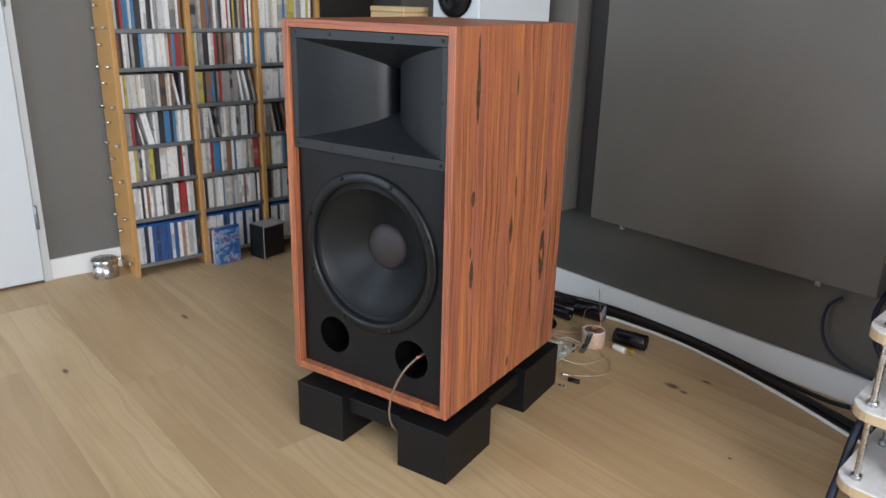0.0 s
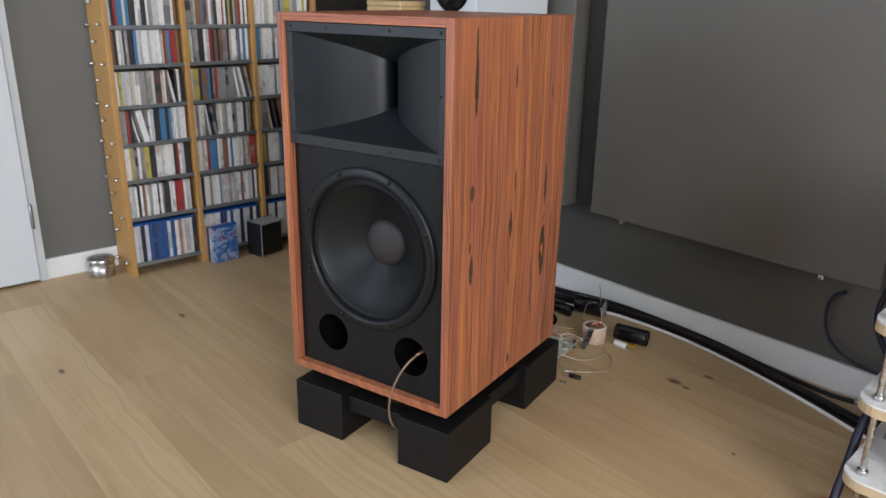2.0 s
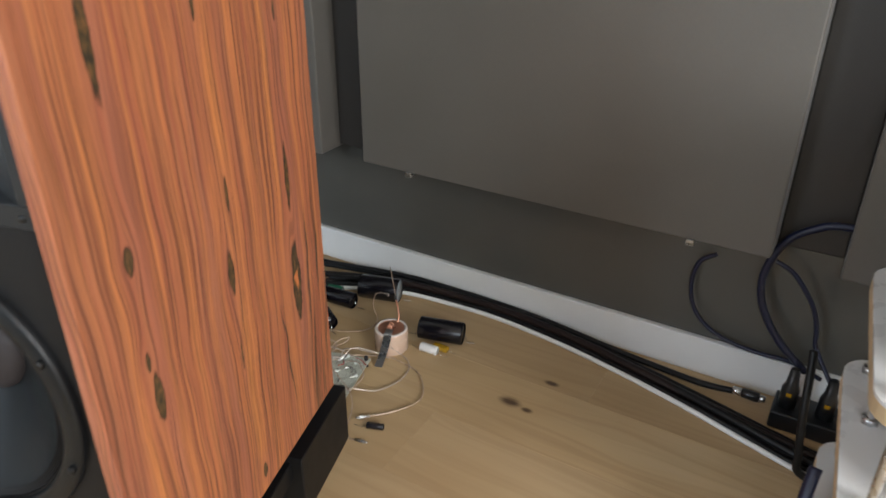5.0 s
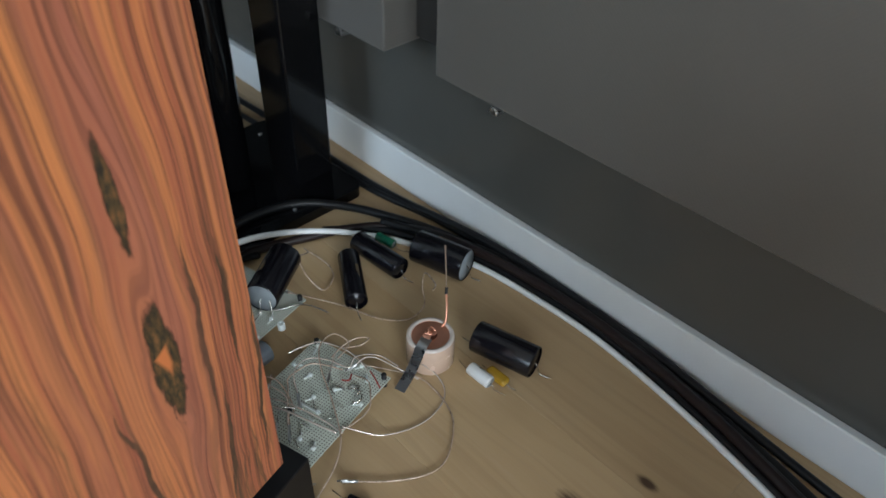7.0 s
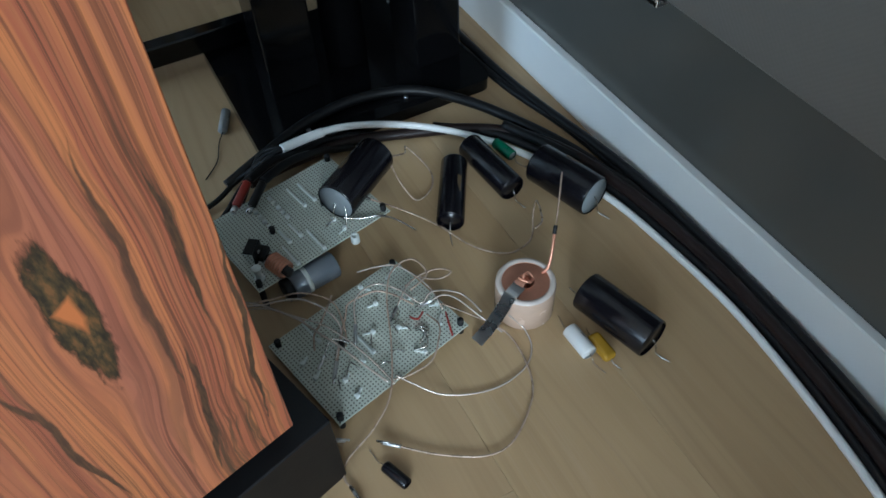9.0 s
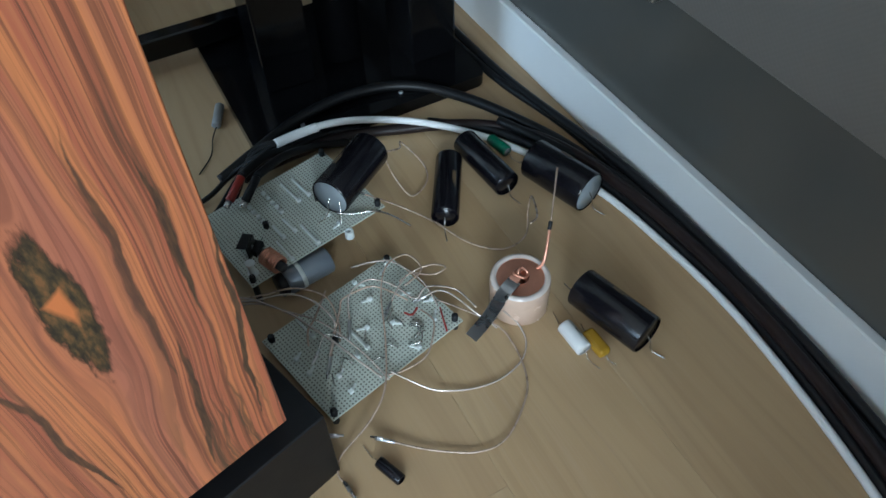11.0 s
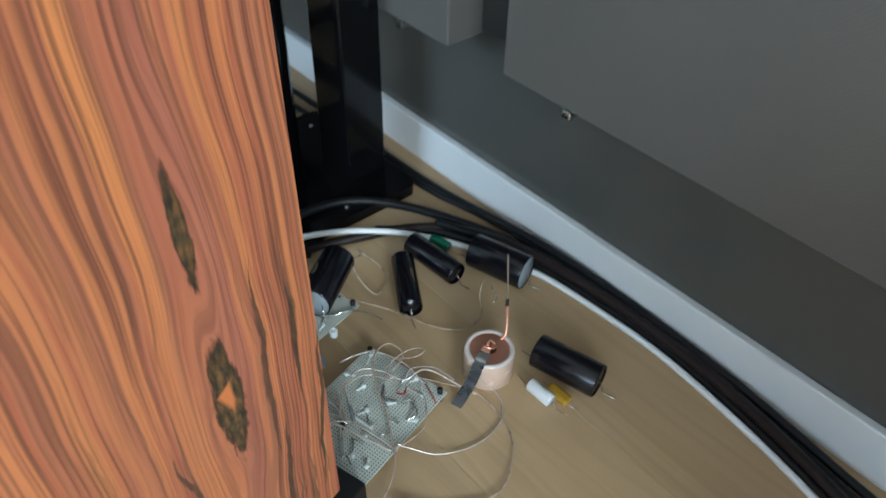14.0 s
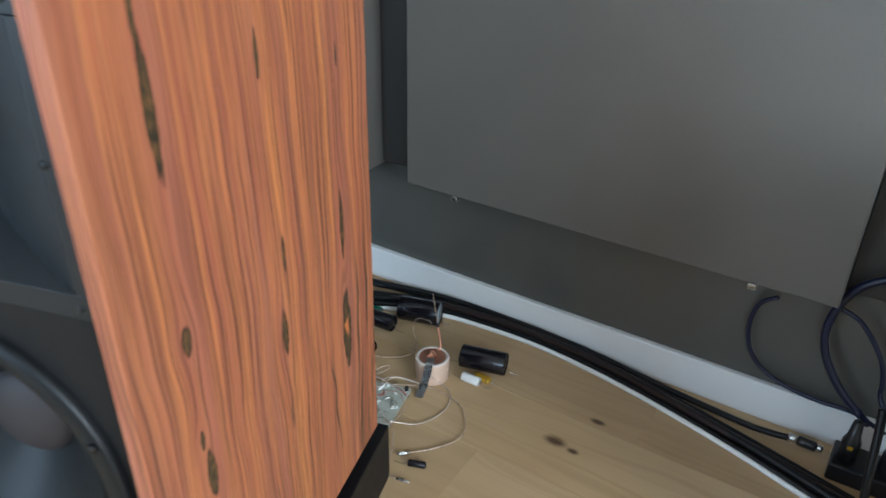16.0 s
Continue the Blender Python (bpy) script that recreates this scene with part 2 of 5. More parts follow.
def oak_floor():
    n = Nodes("oiled_oak", 0.42)
    p = n.position()
    r = n.random()
    x, y, z = n.split(p)
    shift = n.math("MULTIPLY", r, 37.0)
    warp = n.math("MULTIPLY", n.noise(n.join(n.math("MULTIPLY", x, 9.0), n.math("MULTIPLY", y, 1.6), shift), 1.0, 2), 0.10)
    g = n.math("ADD", x, warp)
    rings = n.noise(n.join(n.math("MULTIPLY", g, 55.0), n.math("MULTIPLY", y, 0.9), shift), 1.0, 3, 0.6, 0.4)
    fibre = n.noise(n.join(n.math("MULTIPLY", x, 420.0), n.math("MULTIPLY", y, 9.0), shift), 1.0, 3)
    cloud = n.noise(n.join(n.math("MULTIPLY", x, 4.0), n.math("MULTIPLY", y, 1.3), shift), 1.0, 3)
    base = n.ramp(cloud, [(0.3, (0.420, 0.292, 0.150)), (0.5, (0.500, 0.362, 0.196)), (0.72, (0.560, 0.428, 0.252))])
    base = n.mix(n.ramp(rings, [(0.45, grey(0.0)), (0.62, grey(0.36))]), base, (0.330, 0.220, 0.110))
    base = n.mix(n.math("MULTIPLY", n.ramp(fibre, [(0.5, grey(0.0)), (0.75, grey(1.0))]), 0.30), base, (0.50, 0.38, 0.26))
    base = n.mix(n.math("MULTIPLY", r, 0.55), base, (0.35, 0.235, 0.122))
    # knots in the oak, with smoky rims
    for kx, ky, hx, hy in ((1.869, 1.282, 0.017, 0.030), (1.862, 1.240, 0.009, 0.016), (1.970, 1.231, 0.010, 0.020), (0.52, 2.45, 0.010, 0.022),
                           (1.28, 0.93, 0.006, 0.008), (1.66, 0.98, 0.006, 0.007), (0.95, 2.62, 0.010, 0.03)):
        dx, dy = n.math("DIVIDE", n.math("SUBTRACT", x, kx), hx), n.math("DIVIDE", n.math("SUBTRACT", y, ky), hy)
        d = n.math("ADD", n.math("ADD", n.math("MULTIPLY", dx, dx), n.math("MULTIPLY", dy, dy)), n.math("MULTIPLY", n.math("SUBTRACT", fibre, 0.5), 0.8))
        base = n.mix(n.ramp(d, [(0.12, grey(0.92)), (0.45, grey(0.45)), (1.0, grey(0.0))]), base, (0.06, 0.030, 0.016))
    n.color(base)
    n.rough(n.math("ADD", 0.34, n.math("MULTIPLY", rings, 0.2)))
    n.bump(n.math("ADD", n.math("MULTIPLY", fibre, 0.6), n.math("MULTIPLY", rings, 0.4)), 0.18, 0.0008)
    return n.mat


def fabric(name, color, weave=900.0):
    n = Nodes(name, 0.48)
    c = n.coord()
    x, y, z = n.split(c)
    w = n.math("MULTIPLY", n.math("SINE", n.math("MULTIPLY", y, weave)), n.math("SINE", n.math("MULTIPLY", z, weave)))
    soft = n.noise(c, 2.2, 3)
    col = n.ramp(soft, [(0.3, tuple(v * 0.9 for v in color)), (0.7, tuple(v * 1.1 for v in color))])
    n.color(n.mix(n.math("MULTIPLY", n.noise(c, 160.0, 2), 0.25), col, tuple(v * 0.7 for v in color)))
    n.bump(w, 0.15, 0.0006)
    n.bsdf.inputs["Sheen Weight"].default_value = 0.15
    return n.mat


def perfboard():
    n = Nodes("perforated_circuit_board", 0.42)
    x, y, z = n.split(n.coord())
    fx = n.math("SUBTRACT", n.math("FRACT", n.math("DIVIDE", x, 0.0046)), 0.5)
    fy = n.math("SUBTRACT", n.math("FRACT", n.math("DIVIDE", y, 0.0046)), 0.5)
    d = n.math("SQRT", n.math("ADD", n.math("MULTIPLY", fx, fx), n.math("MULTIPLY", fy, fy)))
    c = n.ramp(n.noise(n.coord(), 22.0, 3), [(0.3, (0.49, 0.53, 0.46)), (0.7, (0.60, 0.63, 0.55))])
    hole = n.ramp(d, [(0.22, grey(1.0)), (0.29, grey(0.0))])
    c = n.mix(n.ramp(d, [(0.32, grey(0.7)), (0.42, grey(0.0))]), c, (0.66, 0.69, 0.62))
    n.color(n.mix(hole, c, (0.10, 0.095, 0.07)))
    n.bump(hole, -0.4, 0.001)
    return n.mat


def spines(name, stops, lines):
    n = Nodes(name, 0.35)
    x, y, z = n.split(n.coord())
    r = n.random()
    c = n.ramp(r, stops, "CONSTANT")
    t = n.noise(n.join(n.math("MULTIPLY", r, 91.0), n.math("MULTIPLY", x, 260.0), n.math("MULTIPLY", z, lines)), 1.0, 3, 0.7)
    u = n.noise(n.join(n.math("MULTIPLY", r, 37.0), 4.0, n.math("MULTIPLY", z, lines * 0.16)), 1.0, 2, 0.6)
    c = n.mix(n.ramp(u, [(0.55, grey(0.0)), (0.60, grey(0.45))]), c, n.ramp(n.math("FRACT", n.math("MULTIPLY", r, 17.3)), [(0.0, (0.05, 0.05, 0.06)), (0.35, (0.55, 0.52, 0.48)), (0.55, (0.22, 0.10, 0.06)), (0.7, (0.10, 0.16, 0.26)), (0.85, (0.02, 0.02, 0.025))], "CONSTANT"))
    n.color(n.mix(n.ramp(t, [(0.57, grey(0.0)), (0.63, grey(0.45))]), c, (0.10, 0.095, 0.09)))
    return n.mat


def printed_cover():
    n = Nodes("printed_box_cover", 0.35)
    c = n.coord()
    f = n.noise(c, 26.0, 3, 0.6, 0.8)
    n.color(n.ramp(f, [(0.32, (0.02, 0.06, 0.22)), (0.46, (0.05, 0.16, 0.42)), (0.55, (0.36, 0.44, 0.58)), (0.62, (0.10, 0.06, 0.22)), (0.75, (0.30, 0.22, 0.38))]))
    return n.mat


M["oak"] = oak_floor()
M["wall"] = plain("grey_wall_paint", (0.135, 0.134, 0.125), 0.55, 0, 0.06, 14, 0.15)
M["wall_gloss"] = plain("grey_silk_wall_paint", (0.088, 0.087, 0.078), 0.20, 0, 0.05, 10, 0.03)
M["wall_dark"] = plain("dark_grey_wall_paint", (0.07, 0.068, 0.062), 0.55, 0, 0.06, 14, 0.15)
M["white"] = plain("white_paint", (0.76, 0.77, 0.76), 0.4, 0, 0.04, 12, 0.08)
M["ceiling"] = plain("white_ceiling_paint", (0.78, 0.77, 0.75), 0.8, 0, 0.03, 9, 0.2)
M["door"] = plain("white_door_lacquer", (0.62, 0.66, 0.69), 0.3, 0, 0.02, 6, 0.04)
M["panel"] = fabric("taupe_panel_cloth", (0.104, 0.097, 0.086))
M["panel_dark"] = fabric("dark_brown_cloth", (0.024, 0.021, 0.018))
M["baffle"] = plain("matt_black_baffle", (0.005, 0.005, 0.0056), 0.5, 0, 0.15, 60, 0.2)
M["horn"] = plain("satin_black_horn", (0.010, 0.0125, 0.015), 0.34, 0, 0.05, 20, 0.0)
M["flange"] = plain("satin_black_flange", (0.006, 0.007, 0.008), 0.45, 0, 0.05, 20, 0.0)
M["frame"] = plain("black_cast_frame", (0.007, 0.008, 0.009), 0.36, 0, 0.12, 90, 0.15)
M["cone"] = plain("black_paper_cone", (0.0075, 0.009, 0.010), 0.42, 0, 0.2, 70, 0.22)
M["dustcap"] = plain("grey_brown_dust_cap", (0.026, 0.021, 0.022), 0.6, 0, 0.12, 80, 0.3)
M["rubber"] = plain("black_rubber", (0.014, 0.014, 0.015), 0.5, 0, 0.2, 60, 0.1)
M["block"] = plain("black_lacquered_board", (0.005, 0.005, 0.0055), 0.5, 0, 0.2, 25, 0.1)
M["gloss_black"] = plain("glossy_black_lacquer", (0.0035, 0.0035, 0.004), 0.12, 0, 0.2, 20, 0.02, 0.0)
M["screw"] = plain("black_screw", (0.02, 0.02, 0.02), 0.3, 0.6, 0.2, 90)
M["steel"] = plain("brushed_steel", (0.55, 0.55, 0.55), 0.28, 1.0, 0.12, 60)
M["brass"] = plain("gold_plated_brass", (0.70, 0.48, 0.16), 0.25, 1.0, 0.1, 60)
M["cable_black"] = plain("black_cable_jacket", (0.006, 0.006, 0.0065), 0.45, 0, 0.25, 40)
M["cable_brown"] = plain("dark_brown_cable_jacket", (0.016, 0.009, 0.008), 0.45, 0, 0.25, 40)
M["cable_white"] = plain("white_cable_jacket", (0.80, 0.81, 0.80), 0.4, 0, 0.05, 40)
M["cable_blue"] = plain("dark_blue_cable_jacket", (0.005, 0.008, 0.030), 0.42, 0, 0.25, 40)
M["cap_black"] = plain("black_film_wrap", (0.006, 0.0055, 0.008), 0.22, 0, 0.2, 25, 0.03, 0.0)
M["cap_end"] = plain("grey_resin", (0.27, 0.30, 0.32), 0.5, 0, 0.1, 60)
M["cap_print"] = plain("faded_gold_print", (0.16, 0.11, 0.05), 0.5, 0, 0.3, 90)
M["cap_white"] = plain("white_film_wrap", (0.74, 0.75, 0.74), 0.35, 0, 0.05, 50)
M["cap_yellow"] = plain("amber_film_wrap", (0.36, 0.21, 0.015), 0.25, 0, 0.15, 50)
M["cap_green"] = plain("green_sleeve", (0.012, 0.14, 0.075), 0.3, 0, 0.2, 50)
M["silver_can"] = plain("silver_sleeve", (0.25, 0.28, 0.32), 0.38, 0.4, 0.08, 50)
M["copper"] = plain("copper_foil", (0.72, 0.36, 0.24), 0.32, 0.75, 0.12, 80)
M["coil_wrap"] = plain("clear_wrapped_coil", (0.60, 0.44, 0.34), 0.25, 0.0, 0.1, 50, 0.05, 0.5)
M["copper_wire"] = plain("clear_jacketed_copper_wire", (0.44, 0.33, 0.25), 0.28, 0.2, 0.25, 70, 0.05, 0.6)
M["silver_wire"] = plain("clear_jacketed_tinned_wire", (0.62, 0.53, 0.46), 0.22, 0.35, 0.2, 70, 0.05, 0.6)
M["tin_lead"] = plain("tinned_lead", (0.62, 0.61, 0.58), 0.25, 1.0, 0.1, 70)
M["lead_tan"] = plain("tan_twin_lead", (0.22, 0.15, 0.10), 0.3, 0.1, 0.15, 60)
M["coil_rim"] = plain("clear_film_rim", (0.66, 0.58, 0.52), 0.15, 0.0, 0.08, 60, 0.05, 0.6)
M["red"] = plain("red_plastic", (0.30, 0.030, 0.020), 0.35, 0, 0.1, 50)
M["zip"] = plain("white_nylon_tie", (0.70, 0.74, 0.72), 0.4, 0, 0.05, 60)
for key in ("gloss_black", "block", "cable_black", "cable_brown", "rubber", "baffle", "frame", "cone"):
    M[key].node_tree.nodes["Principled BSDF"].inputs["Specular IOR Level"].default_value = 0.3
M["perf"] = perfboard()
M["beech"] = plain("oiled_beech", (0.47, 0.26, 0.085), 0.42, 0, 0.12, 18, 0.1)
M["pale_wood"] = plain("pale_pine", (0.60, 0.43, 0.22), 0.5, 0, 0.1, 14, 0.12)
M["ply"] = plain("birch_plywood_edge", (0.56, 0.43, 0.26), 0.55, 0, 0.12, 30, 0.1)
M["shelf_white"] = plain("white_laminate", (0.72, 0.73, 0.73), 0.28, 0, 0.03, 20, 0.03)
M["shelf_dark"] = plain("grey_steel_shelf", (0.26, 0.28, 0.29), 0.33, 0.6, 0.1, 40)
M["device"] = plain("black_device_case", (0.012, 0.012, 0.013), 0.32, 0, 0.15, 40)
M["jar"] = plain("tan_smoked_plastic", (0.40, 0.33, 0.26), 0.22, 0, 0.05, 12, 0.02, 0.4)
M["grey_case"] = plain("grey_plastic_case", (0.28, 0.29, 0.29), 0.35, 0, 0.06, 20)
M["cd"] = spines("music_case_spine", [(0.0, (0.78, 0.78, 0.77)), (0.24, (0.55, 0.56, 0.56)), (0.38, (0.80, 0.78, 0.74)), (0.50, (0.04, 0.04, 0.045)), (0.62, (0.30, 0.29, 0.28)),
                                        (0.72, (0.34, 0.045, 0.04)), (0.78, (0.52, 0.44, 0.10)), (0.82, (0.07, 0.20, 0.38)), (0.87, (0.24, 0.13, 0.08)), (0.93, (0.55, 0.50, 0.40))], 60.0)
M["bluray"] = spines("film_case_spine", [(0.0, (0.03, 0.05, 0.14)), (0.10, (0.66, 0.68, 0.70)), (0.34, (0.025, 0.03, 0.05)), (0.48, (0.52, 0.54, 0.58)), (0.70, (0.03, 0.09, 0.26)), (0.78, (0.38, 0.25, 0.20)), (0.84, (0.74, 0.72, 0.68))], 45.0)
M["bluray_top"] = plain("clear_blue_case_top", (0.03, 0.11, 0.36), 0.25, 0, 0.1, 40)
M["cover"] = printed_cover()


# ---- mesh helpers ----
def box(bm, lo, hi, bevel=0.0, seg=1):
    m = Matrix.LocRotScale([(a + b) / 2 for a, b in zip(lo, hi)], None, [b - a for a, b in zip(lo, hi)])
    r = bmesh.ops.create_cube(bm, size=1.0, matrix=m)
    if bevel:
        es = list({e for v in r["verts"] for e in v.link_edges})
        bmesh.ops.bevel(bm, geom=es, offset=bevel, segments=seg, profile=0.5, affect="EDGES")
    return bm


def boxes(*items, bevel=0.0, seg=1):
    bm = bmesh.new()
    for lo, hi in items:
        box(bm, lo, hi, bevel, seg)
    return bm


def turned(profile, seg=48, axis=None):
    """A body of revolution about z from (radius, height) pairs; axis: a matrix to lay it elsewhere."""
    bm = bmesh.new()
    rings = []
    for r, z in profile:
        if r < 1e-6:
            rings.append([bm.verts.new((0, 0, z))])
        else:
            rings.append([bm.verts.new((r * math.cos(2 * math.pi * i / seg), r * math.sin(2 * math.pi * i / seg), z)) for i in range(seg)])
    for a, b in zip(rings, rings[1:]):
        for i in range(seg):
            j = (i + 1) % seg
            if len(a) == 1 and len(b) == 1:
                continue
            if len(a) == 1:
                bm.faces.new((a[0], b[j], b[i]))
            elif len(b) == 1:
                bm.faces.new((a[i], a[j], b[0]))
            else:
                bm.faces.new((a[i], a[j], b[j], b[i]))
    bmesh.ops.recalc_face_normals(bm, faces=bm.faces)
    for f in bm.faces:
        f.smooth = True
    if axis is not None:
        bm.transform(axis)
    return bm


def rod(p, q, r, seg=12, bevel=0.0):
    """A round bar from p to q."""
    p, q = Vector(p), Vector(q)
    d = q - p
    h = d.length
    b = bevel or min(r * 0.2, h * 0.2)
    prof = [(0, 0), (r - b, 0), (r, b), (r, h - b), (r - b, h), (0, h)]
    return turned(prof, seg, Matrix.Translation(p) @ d.to_track_quat("Z", "Y").to_matrix().to_4x4())


def smooth_path(pts, per=8):
    pts = [Vector(p) for p in pts]
    out = []
    for i in range(len(pts) - 1):
        p0, p1, p2, p3 = pts[max(i - 1, 0)], pts[i], pts[i + 1], pts[min(i + 2, len(pts) - 1)]
        for k in range(per):
            t = k / per
            out.append(0.5 * ((2 * p1) + (p2 - p0) * t + (2 * p0 - 5 * p1 + 4 * p2 - p3) * t * t + (3 * p1 - p0 - 3 * p2 + p3) * t ** 3))
    out.append(pts[-1])
    return out


def tube(pts, r, seg=8, per=8, bm=None):
    """A round cable along a smooth line."""
    line = smooth_path(pts, per)
    bm = bm or bmesh.new()
    side = None
    rings = []
    for i, p in enumerate(line):
        d = (line[min(i + 1, len(line) - 1)] - line[max(i - 1, 0)]).normalized()
        if side is None:
            side = d.orthogonal().normalized()
        side = (side - d * side.dot(d)).normalized()
        up = d.cross(side)
        rings.append([bm.verts.new(p + r * (math.cos(2 * math.pi * k / seg) * side + math.sin(2 * math.pi * k / seg) * up)) for k in range(seg)])
    for a, b in zip(rings, rings[1:]):
        for k in range(seg):
            f = bm.faces.new((a[k], a[(k + 1) % seg], b[(k + 1) % seg], b[k]))
            f.smooth = True
    for ring in (rings[0], rings[-1]):
        bm.faces.new(ring)
    bmesh.ops.recalc_face_normals(bm, faces=bm.faces)
    return bm


def outline(points, z0, z1, bevel=0.0):
    """An upright slab with the given outline."""
    bm = bmesh.new()
    vs = [bm.verts.new((x, y, z0)) for x, y in points]
    f = bm.faces.new(vs)
    r = bmesh.ops.extrude_face_region(bm, geom=[f])
    bmesh.ops.translate(bm, verts=[v for v in r["geom"] if isinstance(v, bmesh.types.BMVert)], vec=(0, 0, z1 - z0))
    bmesh.ops.recalc_face_normals(bm, faces=bm.faces)
    return bm


def rounded_rect(x0, y0, x1, y1, r, n=6):
    pts = []
    for cx, cy, a in ((x1 - r, y1 - r, 0), (x0 + r, y1 - r, 90), (x0 + r, y0 + r, 180), (x1 - r, y0 + r, 270)):
        for k in range(n + 1):
            t = radians(a + 90 * k / n)
            pts.append((cx + r * math.cos(t), cy + r * math.sin(t)))
    return pts


def mesh_of(bm, name, material):
    me = bpy.data.meshes.new(name)
    bm.to_mesh(me)
    bm.free()
    me.materials.append(material)
    return me


def part(name, bm, material, parent, label=""):
    ob = new(name, mesh_of(bm, name, material))
    ob.parent = parent
    return tagged(ob, label)


def thing(name, m=None, label="", category="", group="", kind=""):
    """An empty at the base of a thing, to which its parts belong."""
    ob = new(name)
    ob.empty_display_size = 0.05
    if m is not None:
        ob.matrix_basis = m
    return tagged(ob, label, category, group, kind)


def solid(name, bm, material, label="", category="", group="", kind="", m=None):
    """A thing that is one mesh."""
    ob = new(name, mesh_of(bm, name, material))
    if m is not None:
        ob.matrix_basis = m
    return tagged(ob, label, category, group, kind)


# ---- structure ----
X0, X1, Y0, Y1, TOP = -1.4, 2.19, -2.5, 3.275, 2.55
# east wall, with the sound panels
solid("wall_east", boxes(((X1, Y0 - 0.2, 0), (X1 + 0.2, Y1 + 0.2, TOP))), M["wall_gloss"], "smooth grey painted wall behind the cloth panels", "wall", kind="structure")
solid("wall_north", boxes(((X0 - 0.2, Y1, 0), (X1, Y1 + 0.2, TOP))), M["wall"], "matt grey painted wall behind the music shelves", "wall", kind="structure")
# south wall: one window; west wall: one, plus an opening added for fill
WS = (-1.15, 0.75, 1.00, 2.40)
solid("wall_south", boxes(((X0 - 0.2, Y0 - 0.2, 0), (WS[0], Y0, TOP)), ((WS[1], Y0 - 0.2, 0), (X1, Y0, TOP)), ((WS[0], Y0 - 0.2, 0), (WS[1], Y0, WS[2])),
                          ((WS[0], Y0 - 0.2, WS[3]), (WS[1], Y0, TOP))), M["wall"], "grey painted wall with a wide window", "wall", kind="structure")
WW = (1.70, 3.00, 0.15, 2.40)
WV = (-1.20, 0.40, 0.75, 2.40)
solid("wall_west", boxes(((X0 - 0.2, Y0, 0), (X0, WV[0], TOP)), ((X0 - 0.2, WV[1], 0), (X0, WW[0], TOP)), ((X0 - 0.2, WV[0], 0), (X0, WV[1], WV[2])), ((X0 - 0.2, WV[0], WV[3]), (X0, WV[1], TOP)), ((X0 - 0.2, WW[1], 0), (X0, Y1, TOP)), ((X0 - 0.2, WW[0], 0), (X0, WW[1], WW[2])),
                         ((X0 - 0.2, WW[0], WW[3]), (X0, WW[1], TOP))), M["wall_dark"], "dark grey painted wall with a window and an added opening", "wall", kind="structure")
solid("ceiling", boxes(((X0 - 0.2, Y0 - 0.2, TOP), (X1 + 0.2, Y1 + 0.2, TOP + 0.15))), M["ceiling"], "plain white painted ceiling", "ceiling", kind="structure")


def window(name, lo, hi, axis):
    w = thing(name, None, "white framed window with clear panes", "window", kind="structure")
    (a0, z0), (a1, z1) = lo, hi

    def bar(n, s0, t0, s1, t1):
        if axis == "x":
            b = boxes(((s0, Y0 - 0.13, t0), (s1, Y0 - 0.07, t1)), bevel=0.004)
        else:
            b = boxes(((X0 - 0.13, s0, t0), (X0 - 0.07, s1, t1)), bevel=0.004)
        part(n, b, M["white"], w)
    bar("frame_bar", a0, z0, a1, z0 + 0.06)
    bar("frame_bar", a0, z1 - 0.06, a1, z1)
    bar("frame_bar", a0, z0 + 0.06, a0 + 0.06, z1 - 0.06)
    bar("frame_bar", a1 - 0.06, z0 + 0.06, a1, z1 - 0.06)
    bar("frame_bar", (a0 + a1) / 2 - 0.03, z0 + 0.06, (a0 + a1) / 2 + 0.03, z1 - 0.06)


window("window_1", (WS[0], WS[2]), (WS[1], WS[3]), "x")
window("window_2", (WW[0], WW[2]), (WW[1], WW[3]), "y")
# unseen window added as the opening for the southwest fill lamp
window("fill_window", (WV[0], WV[2]), (WV[1], WV[3]), "y")
solid("ground", boxes(((-60, -60, -0.6), (60, 60, -0.5))), M["wall"], "grey paved ground outside the windows", "ground", kind="structure")

# skirting boards: body with a small ledge
sk = boxes(((2.174, Y0, 0.0), (X1, Y1, 0.089)), bevel=0.002)
solid("baseboard", sk, M["white"], "white painted skirting board along the grey wall", "skirting board", kind="structure")
solid("baseboard", boxes(((0.692, Y1 - 0.014, 0.0), (2.174, Y1, 0.080)), bevel=0.002), M["white"], "white painted skirting board behind the music shelves", "skirting board", kind="structure")

# door in the north wall
door = thing("door_1", None, "white lacquered door leaf in a white frame", "door", kind="structure")
part("jamb", boxes(((0.664, Y1 - 0.020, 0), (0.692, Y1, 2.12)), bevel=0.002), M["door"], door)
part("jamb", boxes(((-0.290, Y1 - 0.020, 0), (-0.225, Y1, 2.12)), bevel=0.002), M["door"], door)
part("lintel", boxes(((-0.225, Y1 - 0.020, 2.055), (0.664, Y1, 2.12)), bevel=0.002), M["door"], door)
leaf = part("leaf", boxes(((-0.222, Y1 - 0.034, 0.012), (0.661, Y1, 2.05)), bevel=0.002), M["door"], door)
for hz in (0.26, 1.05, 1.85):
    part("hinge", rod((0.664, Y1 - 0.040, hz - 0.045), (0.664, Y1 - 0.040, hz + 0.045), 0.007), M["shelf_dark"], leaf, "grey steel hinge")

# cloth covered sound panels held by small clips
PX = 2.098


